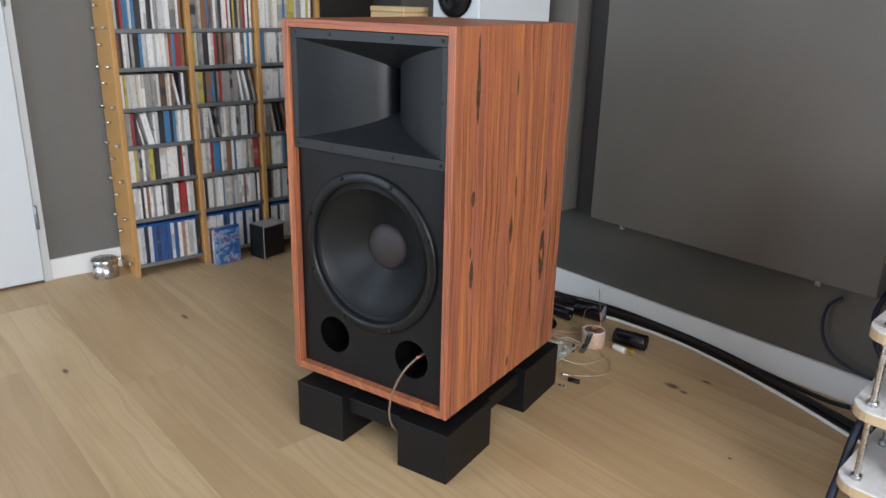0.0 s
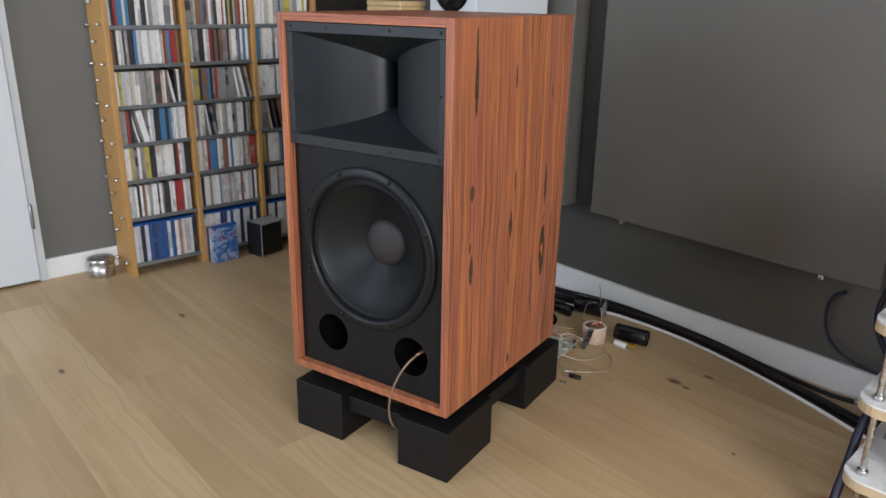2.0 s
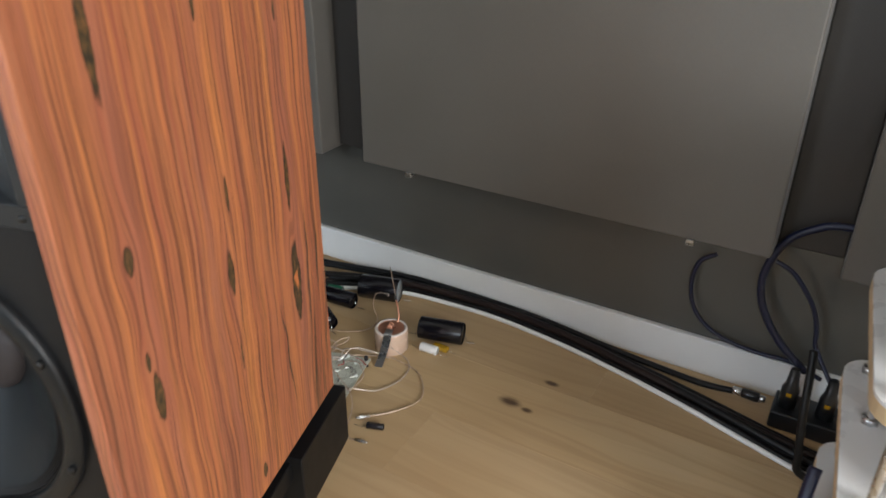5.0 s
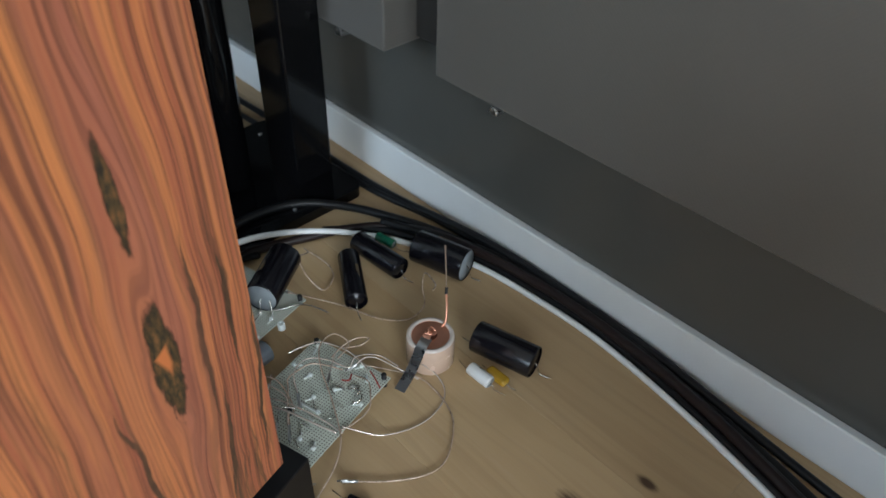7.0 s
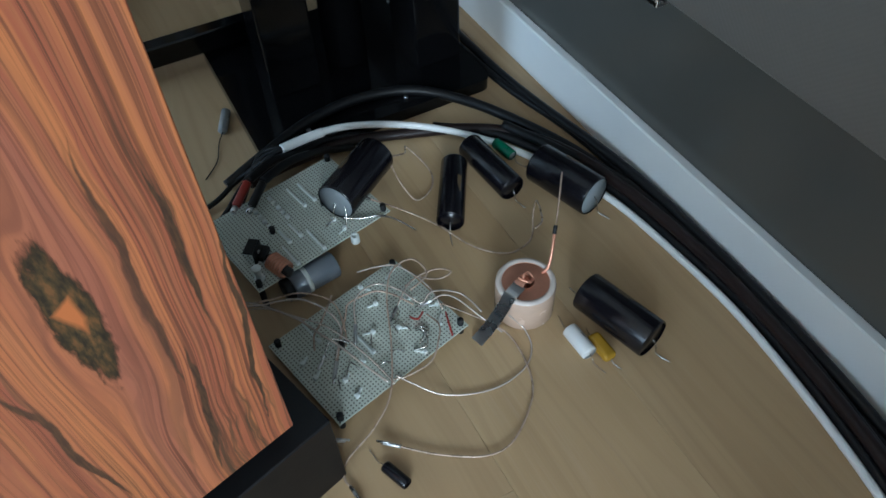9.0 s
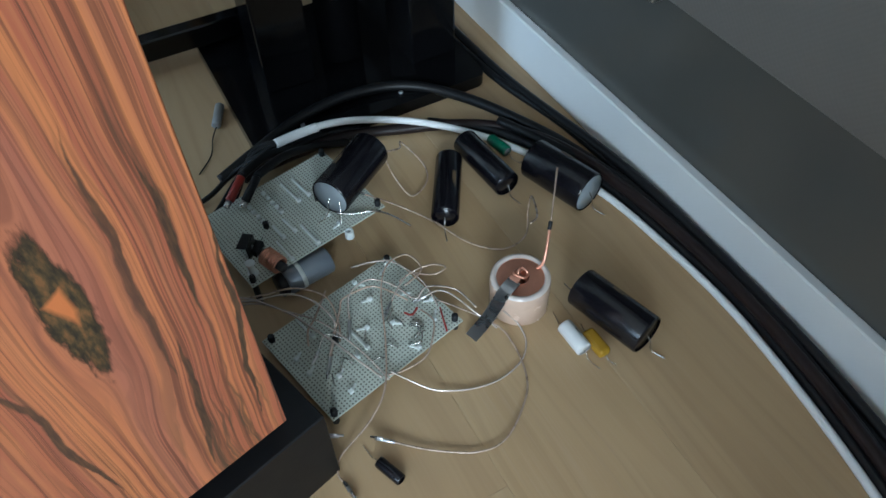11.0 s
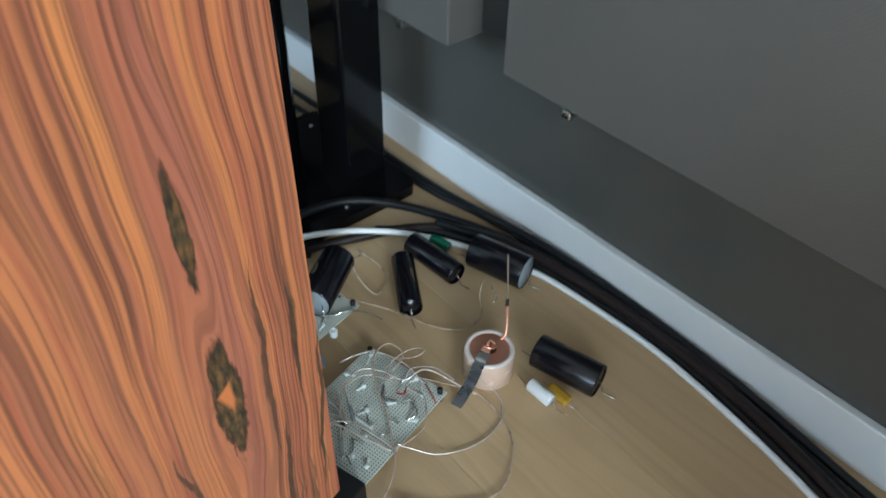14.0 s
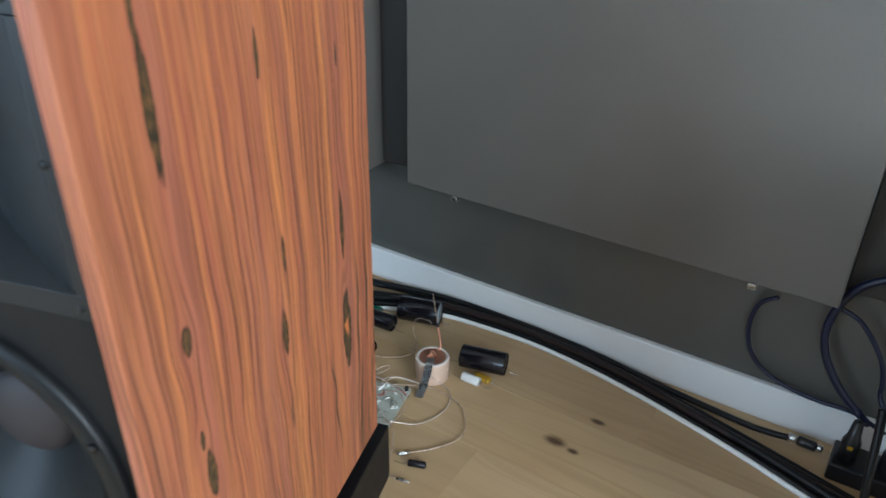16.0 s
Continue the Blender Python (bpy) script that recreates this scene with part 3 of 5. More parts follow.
def sound_panel(name, y0, y1, z0, z1, label, clips, mat="panel", front=PX):
    t = thing(name, pose((front + X1) / 2, (y0 + y1) / 2, 0), label, "acoustic panel", "sound panels on the wall")
    d = X1 - front
    part("cloth_body", boxes(((-d / 2, (y0 - y1) / 2, z0), (d / 2 - 0.002, (y1 - y0) / 2, z1)), bevel=0.004, seg=2), M[mat], t)
    for cy in clips:
        c = cy - (y0 + y1) / 2
        part("clip", boxes(((-d / 2 - 0.008, c - 0.008, z0 - 0.008), (-d / 2 + 0.020, c + 0.008, z0 - 0.001)), ((-d / 2 - 0.008, c - 0.007, z0 - 0.007), (-d / 2 - 0.003, c + 0.007, z0 + 0.004)), bevel=0.001), M["steel"], t, "small bright metal clip")
    return t


sound_panel("sound_panel", 0.872, 1.812, 0.352, 1.95, "tall taupe cloth covered acoustic panel", (1.676, 1.020))
sound_panel("sound_panel", 1.938, 2.90, 0.345, 1.95, "taupe cloth covered acoustic panel near the room corner", (2.055, 2.75))
sound_panel("sound_panel", -0.35, 0.752, 0.345, 1.95, "taupe cloth covered acoustic panel beside the hi-fi rack", (0.5, -0.1))
# dark strips fill the two gaps, set back from the panel fronts
sound_panel("sound_panel", 1.812, 1.938, 0.352, 1.95, "dark brown strip filling the gap between two panels", (), "panel_dark", 2.17)
sound_panel("sound_panel", 0.752, 0.872, 0.352, 1.95, "dark brown strip filling the gap between two panels", (), "panel_dark", 2.17)
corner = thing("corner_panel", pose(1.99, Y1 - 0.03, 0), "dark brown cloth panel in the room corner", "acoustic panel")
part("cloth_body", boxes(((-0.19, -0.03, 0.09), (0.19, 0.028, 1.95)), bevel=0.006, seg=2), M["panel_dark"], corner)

# ---- big loudspeaker ----
ANG = 15.6
CAB = pose(0.9254, 1.8088, 0, 0, 0, ANG - 90)
W, DEP, ZB, ZT = 0.467, 0.541, 0.154, 1.0155
speaker = thing("loudspeaker", CAB, "large rosewood loudspeaker with black horn and woofer, on black blocks", "loudspeaker")
E_ = 0.018
part("side_panel", boxes(((W - E_, 0.0, ZB), (W, DEP, ZT)), bevel=0.0012), M["veneer_side"], speaker, "rosewood veneered side with dark eyes in the grain")
part("side_panel", boxes(((0, 0.0, ZB), (E_, DEP, ZT)), bevel=0.0012), M["veneer_edge"], speaker)
part("top_panel", boxes(((E_, 0.0, ZT - E_), (W - E_, DEP, ZT)), bevel=0.0008), M["veneer_top"], speaker)
part("bottom_panel", boxes(((E_, 0.0, ZB), (W - E_, DEP, ZB + E_)), bevel=0.0008), M["veneer_end"], speaker)
part("back_panel", boxes(((E_, DEP - 0.02, ZB + E_), (W - E_, DEP - 0.002, ZT - E_))), M["baffle"], speaker)

# baffle with round openings for woofer and ports
WU, WZ, WR = 0.230, 0.500, 0.193
PORTS = ((0.119, 0.266), (0.354, 0.267))


def plate_with_holes(x0, z0, x1, z1, y_front, y_back, holes, cells):
    """An upright plate with round holes; each hole sits in a square cell of the plate."""
    bm = bmesh.new()
    seg = 48
    for (cx, cz, r), (a0, b0, a1, b1) in zip(holes, cells):
        ring, rim = [], []
        for k in range(seg):
            t = 2 * math.pi * k / seg + math.pi / 4
            dx, dz = math.cos(t), math.sin(t)
            ring.append((cx + r * dx, cz + r * dz))
            s = min((a1 - cx) / dx if dx > 1e-9 else ((a0 - cx) / dx if dx < -1e-9 else 1e9), (b1 - cz) / dz if dz > 1e-9 else ((b0 - cz) / dz if dz < -1e-9 else 1e9))
            rim.append((cx + s * dx, cz + s * dz))
        corners = [(a1, b1), (a0, b1), (a0, b0), (a1, b0)]
        for k, c in zip((0, 12, 24, 36), corners):
            # snap the nearest rim points to the corners of the cell
            best = min(range(seg), key=lambda i: (rim[i][0] - c[0]) ** 2 + (rim[i][1] - c[1]) ** 2)
            rim[best] = c
        for y in (y_front,):
            vi = [bm.verts.new((p[0], y, p[1])) for p in ring]
            vo = [bm.verts.new((p[0], y, p[1])) for p in rim]
            vb = [bm.verts.new((p[0], y_back, p[1])) for p in ring]
            for k in range(seg):
                j = (k + 1) % seg
                bm.faces.new((vo[k], vo[j], vi[j], vi[k]))
                bm.faces.new((vi[k], vi[j], vb[j], vb[k])).smooth = True
    bmesh.ops.recalc_face_normals(bm, faces=bm.faces)
    for f in bm.faces:
        if abs(f.normal.y) > 0.9 and f.normal.y > 0:
            f.normal_flip()
    return bm


BZ0, BZ1, BU0, BU1 = ZB + E_, 0.725, E_, W - E_
bf = plate_with_holes(BU0, BZ0, BU1, BZ1, 0.020, 0.16, [(WU, WZ, 0.165)], [(BU0, 0.322, BU1, BZ1)])
bp = plate_with_holes(BU0, BZ0, BU1, 0.322, 0.020, 0.11, [(PORTS[0][0], PORTS[0][1], 0.047), (PORTS[1][0], PORTS[1][1], 0.047)],
                      [(BU0, BZ0, 0.2365, 0.322), (0.2365, BZ0, BU1, 0.322)])
part("baffle", bf, M["baffle"], speaker, "matt black front baffle")
ports = part("port_plate", bp, M["baffle"], speaker, "matt black plate with two port openings")
for pu, pz in PORTS:
    part("port_tube", turned([(0.0, 0.0), (0.046, 0.0), (0.046, 0.012)], 32, pose(pu, 0.145, pz, 90, 0, 0)), M["rubber"], speaker)
part("inner_wall", boxes(((BU0, 0.0205, BZ0), (BU0 + 0.010, 0.034, BZ1))), M["baffle"], speaker)

# woofer: cast ring, rolled edge, cone, dust cap, bolts
TO_FRONT = pose(WU, 0.020, WZ, 90, 0, 0)  # z of the lathe points out of the baffle
ring_prof = [(WR, -0.001), (WR, 0.006), (WR - 0.003, 0.009), (0.176, 0.0105), (0.170, 0.009), (0.167, 0.003), (0.166, -0.012)]
woofer = part("woofer", turned(ring_prof, 96, TO_FRONT), M["frame"], speaker, "black cast woofer frame")
edge_prof = []
for k in range(25):
    r = 0.167 - k * 0.0006
    edge_prof.append((r, -0.004 + 0.0016 * math.sin(k * 1.57)))
part("surround", turned(edge_prof, 96, TO_FRONT), M["rubber"], woofer, "pleated black cloth surround")
cone_prof = [(0.1528, -0.0035), (0.151, -0.006), (0.130, -0.020), (0.100, -0.042), (0.070, -0.063), (0.054, -0.073)]
part("cone", turned(cone_prof, 96, TO_FRONT), M["cone"], woofer, "black paper cone")
cap_prof = [(0.056, -0.0715)] + [(0.055 * math.cos(a), -0.071 + 0.019 * math.sin(a)) for a in [k * math.pi / 20 for k in range(1, 10)]] + [(0.0, -0.052)]
part("dust_cap", turned(cap_prof, 64, TO_FRONT), M["dustcap"], woofer, "grey-brown domed dust cap")
for k in range(8):
    a = radians(22.5 + 45 * k)
    bu, bz = WU + 0.1845 * math.cos(a), WZ + 0.1845 * math.sin(a)
    part("bolt", rod((bu, 0.0115, bz), (bu, 0.0055, bz), 0.0052, 6), M["screw"], woofer)

# horn: flange and flared walls
HZ0, HZ1 = 0.727, ZT - E_ - 0.001
HC, HM = 0.2335, 0.866
hb = bmesh.new()
HN = 22
u_in, h_in = (BU1 - BU0) / 2 - 0.018, (HZ1 - 0.022 - HZ0 - 0.024) / 2
HM = (HZ1 - 0.022 + HZ0 + 0.024) / 2
loops = []
for k in range(HN + 1):
    s = k / HN
    y = 0.008 + 0.112 * s
    hw = 0.013 + (u_in - 0.013) * (1 - s) ** 1.5
    hh = 0.052 + (h_in - 0.052) * (1 - s) ** 1.0
    if k == 0:
        hw, hh = u_in, h_in
    loops.append([hb.verts.new((HC + a * hw, y, HM + b * hh)) for a, b in ((-1, -1), (1, -1), (1, 1), (-1, 1))])
tail = [hb.verts.new((HC + a * 0.012, 0.30, HM + b * 0.030)) for a, b in ((-1, -1), (1, -1), (1, 1), (-1, 1))]
loops.append(tail)
for a, b in zip(loops, loops[1:]):
    for i in range(4):
        j = (i + 1) % 4
        f = hb.faces.new((a[i], b[i], b[j], a[j]))
        f.smooth = False
hb.faces.new(tail)
for f in hb.faces:
    f.smooth = True
for e in hb.edges:
    va, vb_ = e.verts
    # keep the four long corners crisp
    if abs(va.co.y - vb_.co.y) > 1e-4:
        e.smooth = False
horn = part("horn", hb, M["horn"], speaker, "flared satin black horn")
for lo, hi in (((BU0 + 0.001, 0.006, HZ1 - 0.022), (BU1 - 0.001, 0.022, HZ1)), ((BU0 + 0.001, 0.006, HZ0), (BU1 - 0.001, 0.022, HZ0 + 0.024)),
               ((BU0 + 0.001, 0.0062, HZ0 + 0.0235), (BU0 + 0.018, 0.022, HZ1 - 0.0215)), ((BU1 - 0.018, 0.0062, HZ0 + 0.0235), (BU1 - 0.001, 0.022, HZ1 - 0.0215))):
    part("flange_bar", boxes((lo, hi), bevel=0.0012), M["flange"], horn)
for su, sz in ((0.034, HZ1 - 0.010), (0.138, HZ1 - 0.010), (0.308, HZ1 - 0.010), (0.433, HZ1 - 0.010), (0.033, 0.862), (0.434, 0.866),
               (0.034, HZ0 + 0.011), (0.135, HZ0 + 0.011), (0.308, HZ0 + 0.011), (0.433, HZ0 + 0.011)):
    part("bolt", rod((su, 0.0065, sz), (su, 0.0048, sz), 0.0042, 6), M["screw"], horn)
for fu, fy in ((0.06, 0.05), (W - 0.05, 0.05), (0.06, DEP - 0.06), (W - 0.05, DEP - 0.06)):
    part("foot", rod((fu, fy, 0.130), (fu, fy, ZB), 0.014, 16), M["rubber"], speaker, "black rubber foot")

# speaker cable that hangs from a port to the floor
lead_pts = [(0.372, 0.10, 0.272), (0.362, 0.03, 0.268), (0.345, -0.005, 0.236), (0.330, -0.022, 0.185), (0.326, -0.026, 0.13), (0.327, 0.00, 0.08), (0.332, 0.08, 0.03), (0.35, 0.22, 0.006), (0.36, 0.45, 0.005)]
solid("speaker_cable", tube(lead_pts, 0.0026), M["lead_tan"], "clear twin speaker cable hanging out of the port", "cable", m=CAB)
solid("speaker_cable", tube([(0.385, 0.12, 0.275), (0.366, 0.035, 0.272), (0.350, 0.06, 0.262), (0.34, 0.12, 0.26)], 0.0025), M["copper"], "bare copper wire end inside the port", "cable", m=CAB)

# black block stand under it
base = thing("block_plinth", CAB @ pose(0, -0.008, 0, 0, 0, 0.9), "matt black base of four corner blocks and cross bars", "plinth")
for bu0, bu1, bw0, bw1 in ((0.028, 0.176, -0.018, 0.17), (0.345, 0.484, -0.018, 0.186), (0.345, 0.484, 0.372, 0.575), (0.028, 0.176, 0.372, 0.575)):
    part("corner_block", boxes(((bu0, bw0, 0.0), (bu1, bw1, 0.128)), bevel=0.0015), M["block"], base)
part("cross_bar", boxes(((0.176, 0.004, 0.078), (0.345, 0.045, 0.118)), bevel=0.0015), M["block"], base)
part("cross_bar", boxes(((0.176, 0.50, 0.078), (0.345, 0.54, 0.118)), bevel=0.0015), M["block"], base)
part("side_bar", boxes(((0.425, 0.186, 0.078), (0.465, 0.372, 0.118)), bevel=0.0015), M["block"], base)
part("side_bar", boxes(((0.040, 0.170, 0.078), (0.080, 0.372, 0.118)), bevel=0.0015), M["block"], base)

# ---- glossy black stand with a white loudspeaker ----
stand = thing("speaker_stand", pose(1.90, 2.17, 0), "glossy black three-column speaker stand with a thick base plate", "speaker stand")
part("base_plate", outline(rounded_rect(-0.205, -0.150, 0.200, 0.20, 0.02), 0.0, 0.022), M["gloss_black"], stand)
part("column", boxes(((-0.140, -0.020, 0.022), (-0.055, 0.070, 0.80)), bevel=0.004, seg=2), M["gloss_black"], stand)
part("column", rod((0.010, 0.025, 0.022), (0.010, 0.025, 0.80), 0.036, 32), M["gloss_black"], stand)
part("column", boxes(((0.100, -0.068, 0.022), (0.185, 0.030, 0.80)), bevel=0.004, seg=2), M["gloss_black"], stand)
part("top_plate", outline(rounded_rect(-0.16, -0.135, 0.17, 0.13, 0.012), 0.80, 0.815), M["gloss_black"], stand)
for bx, by in ((-0.12, -0.12), (0.05, -0.125), (0.15, 0.15)):
    part("bolt", rod((bx, by, 0.022), (bx, by, 0.026), 0.004), M["steel"], stand)
mini = thing("small_loudspeaker", pose(1.745, 2.04, 0.815), "white two-way loudspeaker with a black round driver on a black stand", "loudspeaker")
part("cabinet", boxes(((0, 0, 0.0), (0.33, 0.225, 0.42)), bevel=0.004, seg=2), M["door"], mini)
part("driver", turned([(0.084, 0.0005), (0.084, 0.008), (0.074, 0.012), (0.064, 0.008), (0.056, 0.010), (0.048, 0.004), (0.024, 0.0015), (0.020, 0.006), (0.010, 0.011), (0.0, 0.0125)], 48, pose(0.0, 0.1125, 0.272, 0, -90, 0)), M["gloss_black"], mini, "black woofer of the small loudspeaker")
part("tweeter", turned([(0.036, 0.0005), (0.036, 0.006), (0.016, 0.004), (0.012, 0.009), (0.0, 0.012)], 40, pose(0.0, 0.1125, 0.386, 0, -90, 0)), M["gloss_black"], mini)

frame2 = thing("frame_stand", pose(1.66, 2.52, 0), "dark open-frame stand that carries a pale wooden box", "stand")
for lx, ly in ((-0.13, -0.18), (0.16, -0.18), (-0.13, 0.18), (0.16, 0.18)):
    part("leg", boxes(((lx - 0.02, ly - 0.02, 0.0), (lx + 0.02, ly + 0.02, 0.92)), bevel=0.003), M["gloss_black"], frame2)
part("rail", boxes(((-0.11, -0.195, 0.03), (0.14, -0.165, 0.07)), bevel=0.003), M["gloss_black"], frame2)
part("rail", boxes(((-0.11, 0.165, 0.03), (0.14, 0.195, 0.07)), bevel=0.003), M["gloss_black"], frame2)
part("rail", boxes(((-0.145, -0.16, 0.03), (-0.115, 0.16, 0.07)), bevel=0.003), M["gloss_black"], frame2)
part("rail", boxes(((0.145, -0.16, 0.03), (0.175, 0.16, 0.07)), bevel=0.003), M["gloss_black"], frame2)
part("top_plate", boxes(((-0.16, -0.21, 0.92), (0.19, 0.21, 0.935)), bevel=0.002), M["gloss_black"], frame2)
wbox = thing("wooden_box", pose(1.69, 2.52, 0.935), "pale wooden box on a dark stand", "box")
part("body", boxes(((0.005, -0.16, 0.0), (0.115, 0.035, 0.0795)), bevel=0.003), M["pale_wood"], wbox)
part("lid", boxes(((0.004, -0.161, 0.080), (0.116, 0.036, 0.098)), bevel=0.003), M["pale_wood"], wbox)

# ---- music shelves ----
RX = [0.962, 1.242, 1.522, 1.802]
RF, RB = 3.085, 3.255
RZ = [0.040, 0.222, 0.368, 0.506, 0.645, 0.790, 0.926, 1.062, 1.198]
shelves = thing("music_shelf", None, "beech and steel shelf unit full of music and film cases", "shelf unit")
for x in RX:
    up = part("upright", boxes(((x - 0.009, RF, 0.0), (x + 0.009, RB, 1.36)), bevel=0.0015), M["beech"], shelves)
    if x == RX[0]:
        for z in RZ:
            for yy, dz in ((RF + 0.028, 0.012), (RB - 0.025, 0.006), (RF + 0.10, -0.05)):
                part("rod_end", rod((x - 0.027, yy, z + dz), (x - 0.009, yy, z + dz), 0.0062, 10), M["steel"], up, "shiny steel rod end")
for a, b in zip(RX, RX[1:]):
    for z in RZ:
        part("shelf", boxes(((a + 0.009, RF + 0.012, z - 0.004), (b - 0.009, RB, z + 0.002)), ((a + 0.009, RF + 0.006, z - 0.006), (b - 0.009, RF + 0.012, z + 0.008))), M["shelf_dark"], shelves)

rng = random.Random(5)
cd_meshes = [mesh_of(boxes(((-w / 2, 0.0, 0.0), (w / 2, 0.130, 0.125)), bevel=0.0008), "music_case", M["cd"]) for w in (0.0098, 0.0098, 0.0062, 0.022)]
br_mesh = mesh_of(boxes(((-0.0070, 0.0, 0.0), (0.0070, 0.130, 0.150)), bevel=0.0008), "film_case", M["bluray"])
cap_mesh = mesh_of(boxes(((-0.0069, 0.001, 0.1502), (0.0069, 0.129, 0.1585)), bevel=0.0008), "film_case_top", M["bluray_top"])
for bay, (a, b) in enumerate(zip(RX, RX[1:])):
    for lev, z in enumerate(RZ[:8]):
        x = a + 0.013
        end = b - 0.013
        if bay == 2 and lev > 6:
            continue
        gap_at = rng.uniform(0.35, 0.9)
        gone = False
        while True:
            if lev == 0:
                w, me = 0.0142, br_mesh
            else:
                k = rng.choice((0, 0, 0, 0, 0, 1, 1, 2, 3)) if bay < 2 else rng.choice((0, 0, 1, 3))
                me, w = cd_meshes[k], (0.0101, 0.0101, 0.0065, 0.0224)[k]
            if x + w > end:
                break
            lean = 0.0
            if lev in (3, 4) and not gone and (x - a) / (b - a) > gap_at * (0.3 if lev == 3 else 1.0):
                lean = rng.uniform(7, 12)
                x += 0.016
                if rng.random() < 0.3:
                    gone = True
            ob = new("film_case" if lev == 0 else "music_case", me)
            ob.matrix_basis = pose(x + w / 2, RF + 0.014 + rng.uniform(0, 0.006), z + 0.0025, 0, -lean if lean else rng.uniform(-0.4, 0.4), 0)
            if lev == 0:
                tagged(ob, "upright film case with a blue top on the lowest shelf", "film case", "film cases on the shelf")
                t = new("case_top", cap_mesh)
                t.parent = ob
            else:
                tagged(ob, "upright music case with a printed spine on a shelf", "music case", "music cases on the shelves")
            x += w + 0.0005

# things on the floor by the shelves
tin = thing("steel_tin", pose(0.868, 3.185, 0), "round brushed steel tin with a lid by the skirting", "tin")
part("body", turned([(0.0, 0.0), (0.046, 0.0), (0.0475, 0.002), (0.0475, 0.055), (0.0, 0.055)], 48), M["steel"], tin)
part("lid", turned([(0.0, 0.0555), (0.0495, 0.0555), (0.0500, 0.057), (0.0500, 0.070), (0.047, 0.0735), (0.0, 0.0745)], 48), M["steel"], tin, "brushed steel lid with a rolled rim")
filmbox = thing("film_box_set", pose(1.262, 3.035, 0, 0, 0, 4), "film box set with a blue printed cover standing on the floor", "box set")
part("cover", boxes(((0.0, 0.0, 0.001), (0.108, 0.014, 0.146)), bevel=0.001), M["cover"], filmbox, "blue and violet printed cover")
for k in range(3):
    part("case", boxes(((-0.003 - 0.002 * k, 0.015 + 0.015 * k, 0.001), (0.104, 0.029 + 0.015 * k, 0.146)), bevel=0.001), M["bluray"], filmbox)
part("top_strip", boxes(((0.0, 0.0005, 0.1465), (0.108, 0.0135, 0.157)), bevel=0.001), M["bluray_top"], filmbox, "translucent blue case top")
deskbox = thing("desk_speaker", pose(1.455, 2.99, 0, 0, 0, 12), "dark grey box with a pale frame standing on the floor", "small speaker")
part("body", boxes(((0.0, 0.012, 0.0), (0.115, 0.085, 0.135)), bevel=0.004, seg=2), M["device"], deskbox)
part("side_frame", boxes(((-0.007, 0.0, 0.0), (-0.001, 0.088, 0.142)), bevel=0.001), M["device"], deskbox)
part("front_rim", boxes(((-0.007, -0.004, 0.0), (-0.003, -0.0005, 0.142))), M["grey_case"], deskbox, "thin pale rim")
part("top_frame", boxes(((0.0, 0.0, 0.136), (0.118, 0.09, 0.142)), bevel=0.001), M["grey_case"], deskbox)


# ---- cables along the wall ----
def cable(name, pts, r, mat, label, seg=10):
    return solid(name, tube(pts, r, seg, 8), M[mat], label, "cable", "cables on the floor")


WHITE = [(1.723, 1.997, 0.052), (1.797, 2.006, 0.048), (1.868, 1.997, 0.036), (1.950, 1.963, 0.020), (2.027, 1.897, 0.006), (2.075, 1.805, 0.006), (2.112, 1.705, 0.006),
         (2.126, 1.584, 0.006), (2.130, 1.450, 0.006), (2.112, 1.290, 0.006), (2.080, 1.130, 0.006), (2.038, 0.970, 0.006), (1.998, 0.846, 0.006), (1.966, 0.746, 0.006), (1.93, 0.62, 0.006)]
cable("white_cable", WHITE, 0.0055, "cable_white", "white round cable curving over the oak floor")


def beside(pts, d, z, wob, seed, trim=0):
    """A line that runs beside another, shifted towards the wall."""
    r = random.Random(seed)
    out = []
    for p in pts[trim:]:
        out.append((min(p[0] + d + r.uniform(-wob, wob), 2.163), p[1] + 0.010 + r.uniform(-wob, wob), z))
    return out


cable("black_cable", beside(WHITE, 0.014, 0.008, 0.002, 1, 3), 0.0075, "cable_black", "black round cable beside the white one")
cable("black_cable", beside(WHITE, 0.026, 0.020, 0.002, 2, 4), 0.0075, "cable_black", "black round cable lying on others")
cable("brown_cable", beside(WHITE, 0.031, 0.008, 0.002, 3, 5), 0.0080, "cable_brown", "dark brown cable in a bundle")
ARC = [(1.629, 2.007, 0.012), (1.702, 2.030, 0.026), (1.780, 2.058, 0.032), (1.866, 2.072, 0.032), (1.960, 2.054, 0.028), (2.032, 1.996, 0.018), (2.085, 1.905, 0.014), (2.128, 1.790, 0.012)]
cable("black_cable", ARC + [(2.150, 1.65, 0.010), (2.156, 1.50, 0.010), (2.150, 1.32, 0.010), (2.120, 1.12, 0.010), (2.075, 0.93, 0.010), (2.03, 0.76, 0.010), (1.99, 0.6, 0.010)], 0.0085, "cable_black", "thick black cable arching over the stand base")
cable("brown_cable", [(1.66, 1.985, 0.020), (1.735, 2.003, 0.014), (1.832, 2.006, 0.011), (1.917, 1.978, 0.010), (2.001, 1.943, 0.010), (2.071, 1.885, 0.012), (2.116, 1.78, 0.020), (2.140, 1.62, 0.024), (2.145, 1.45, 0.024), (2.125, 1.25, 0.022), (2.08, 1.05, 0.02), (2.04, 0.86, 0.015), (2.0, 0.66, 0.010)], 0.0085, "cable_brown", "dark brown thick cable curving to the wall")
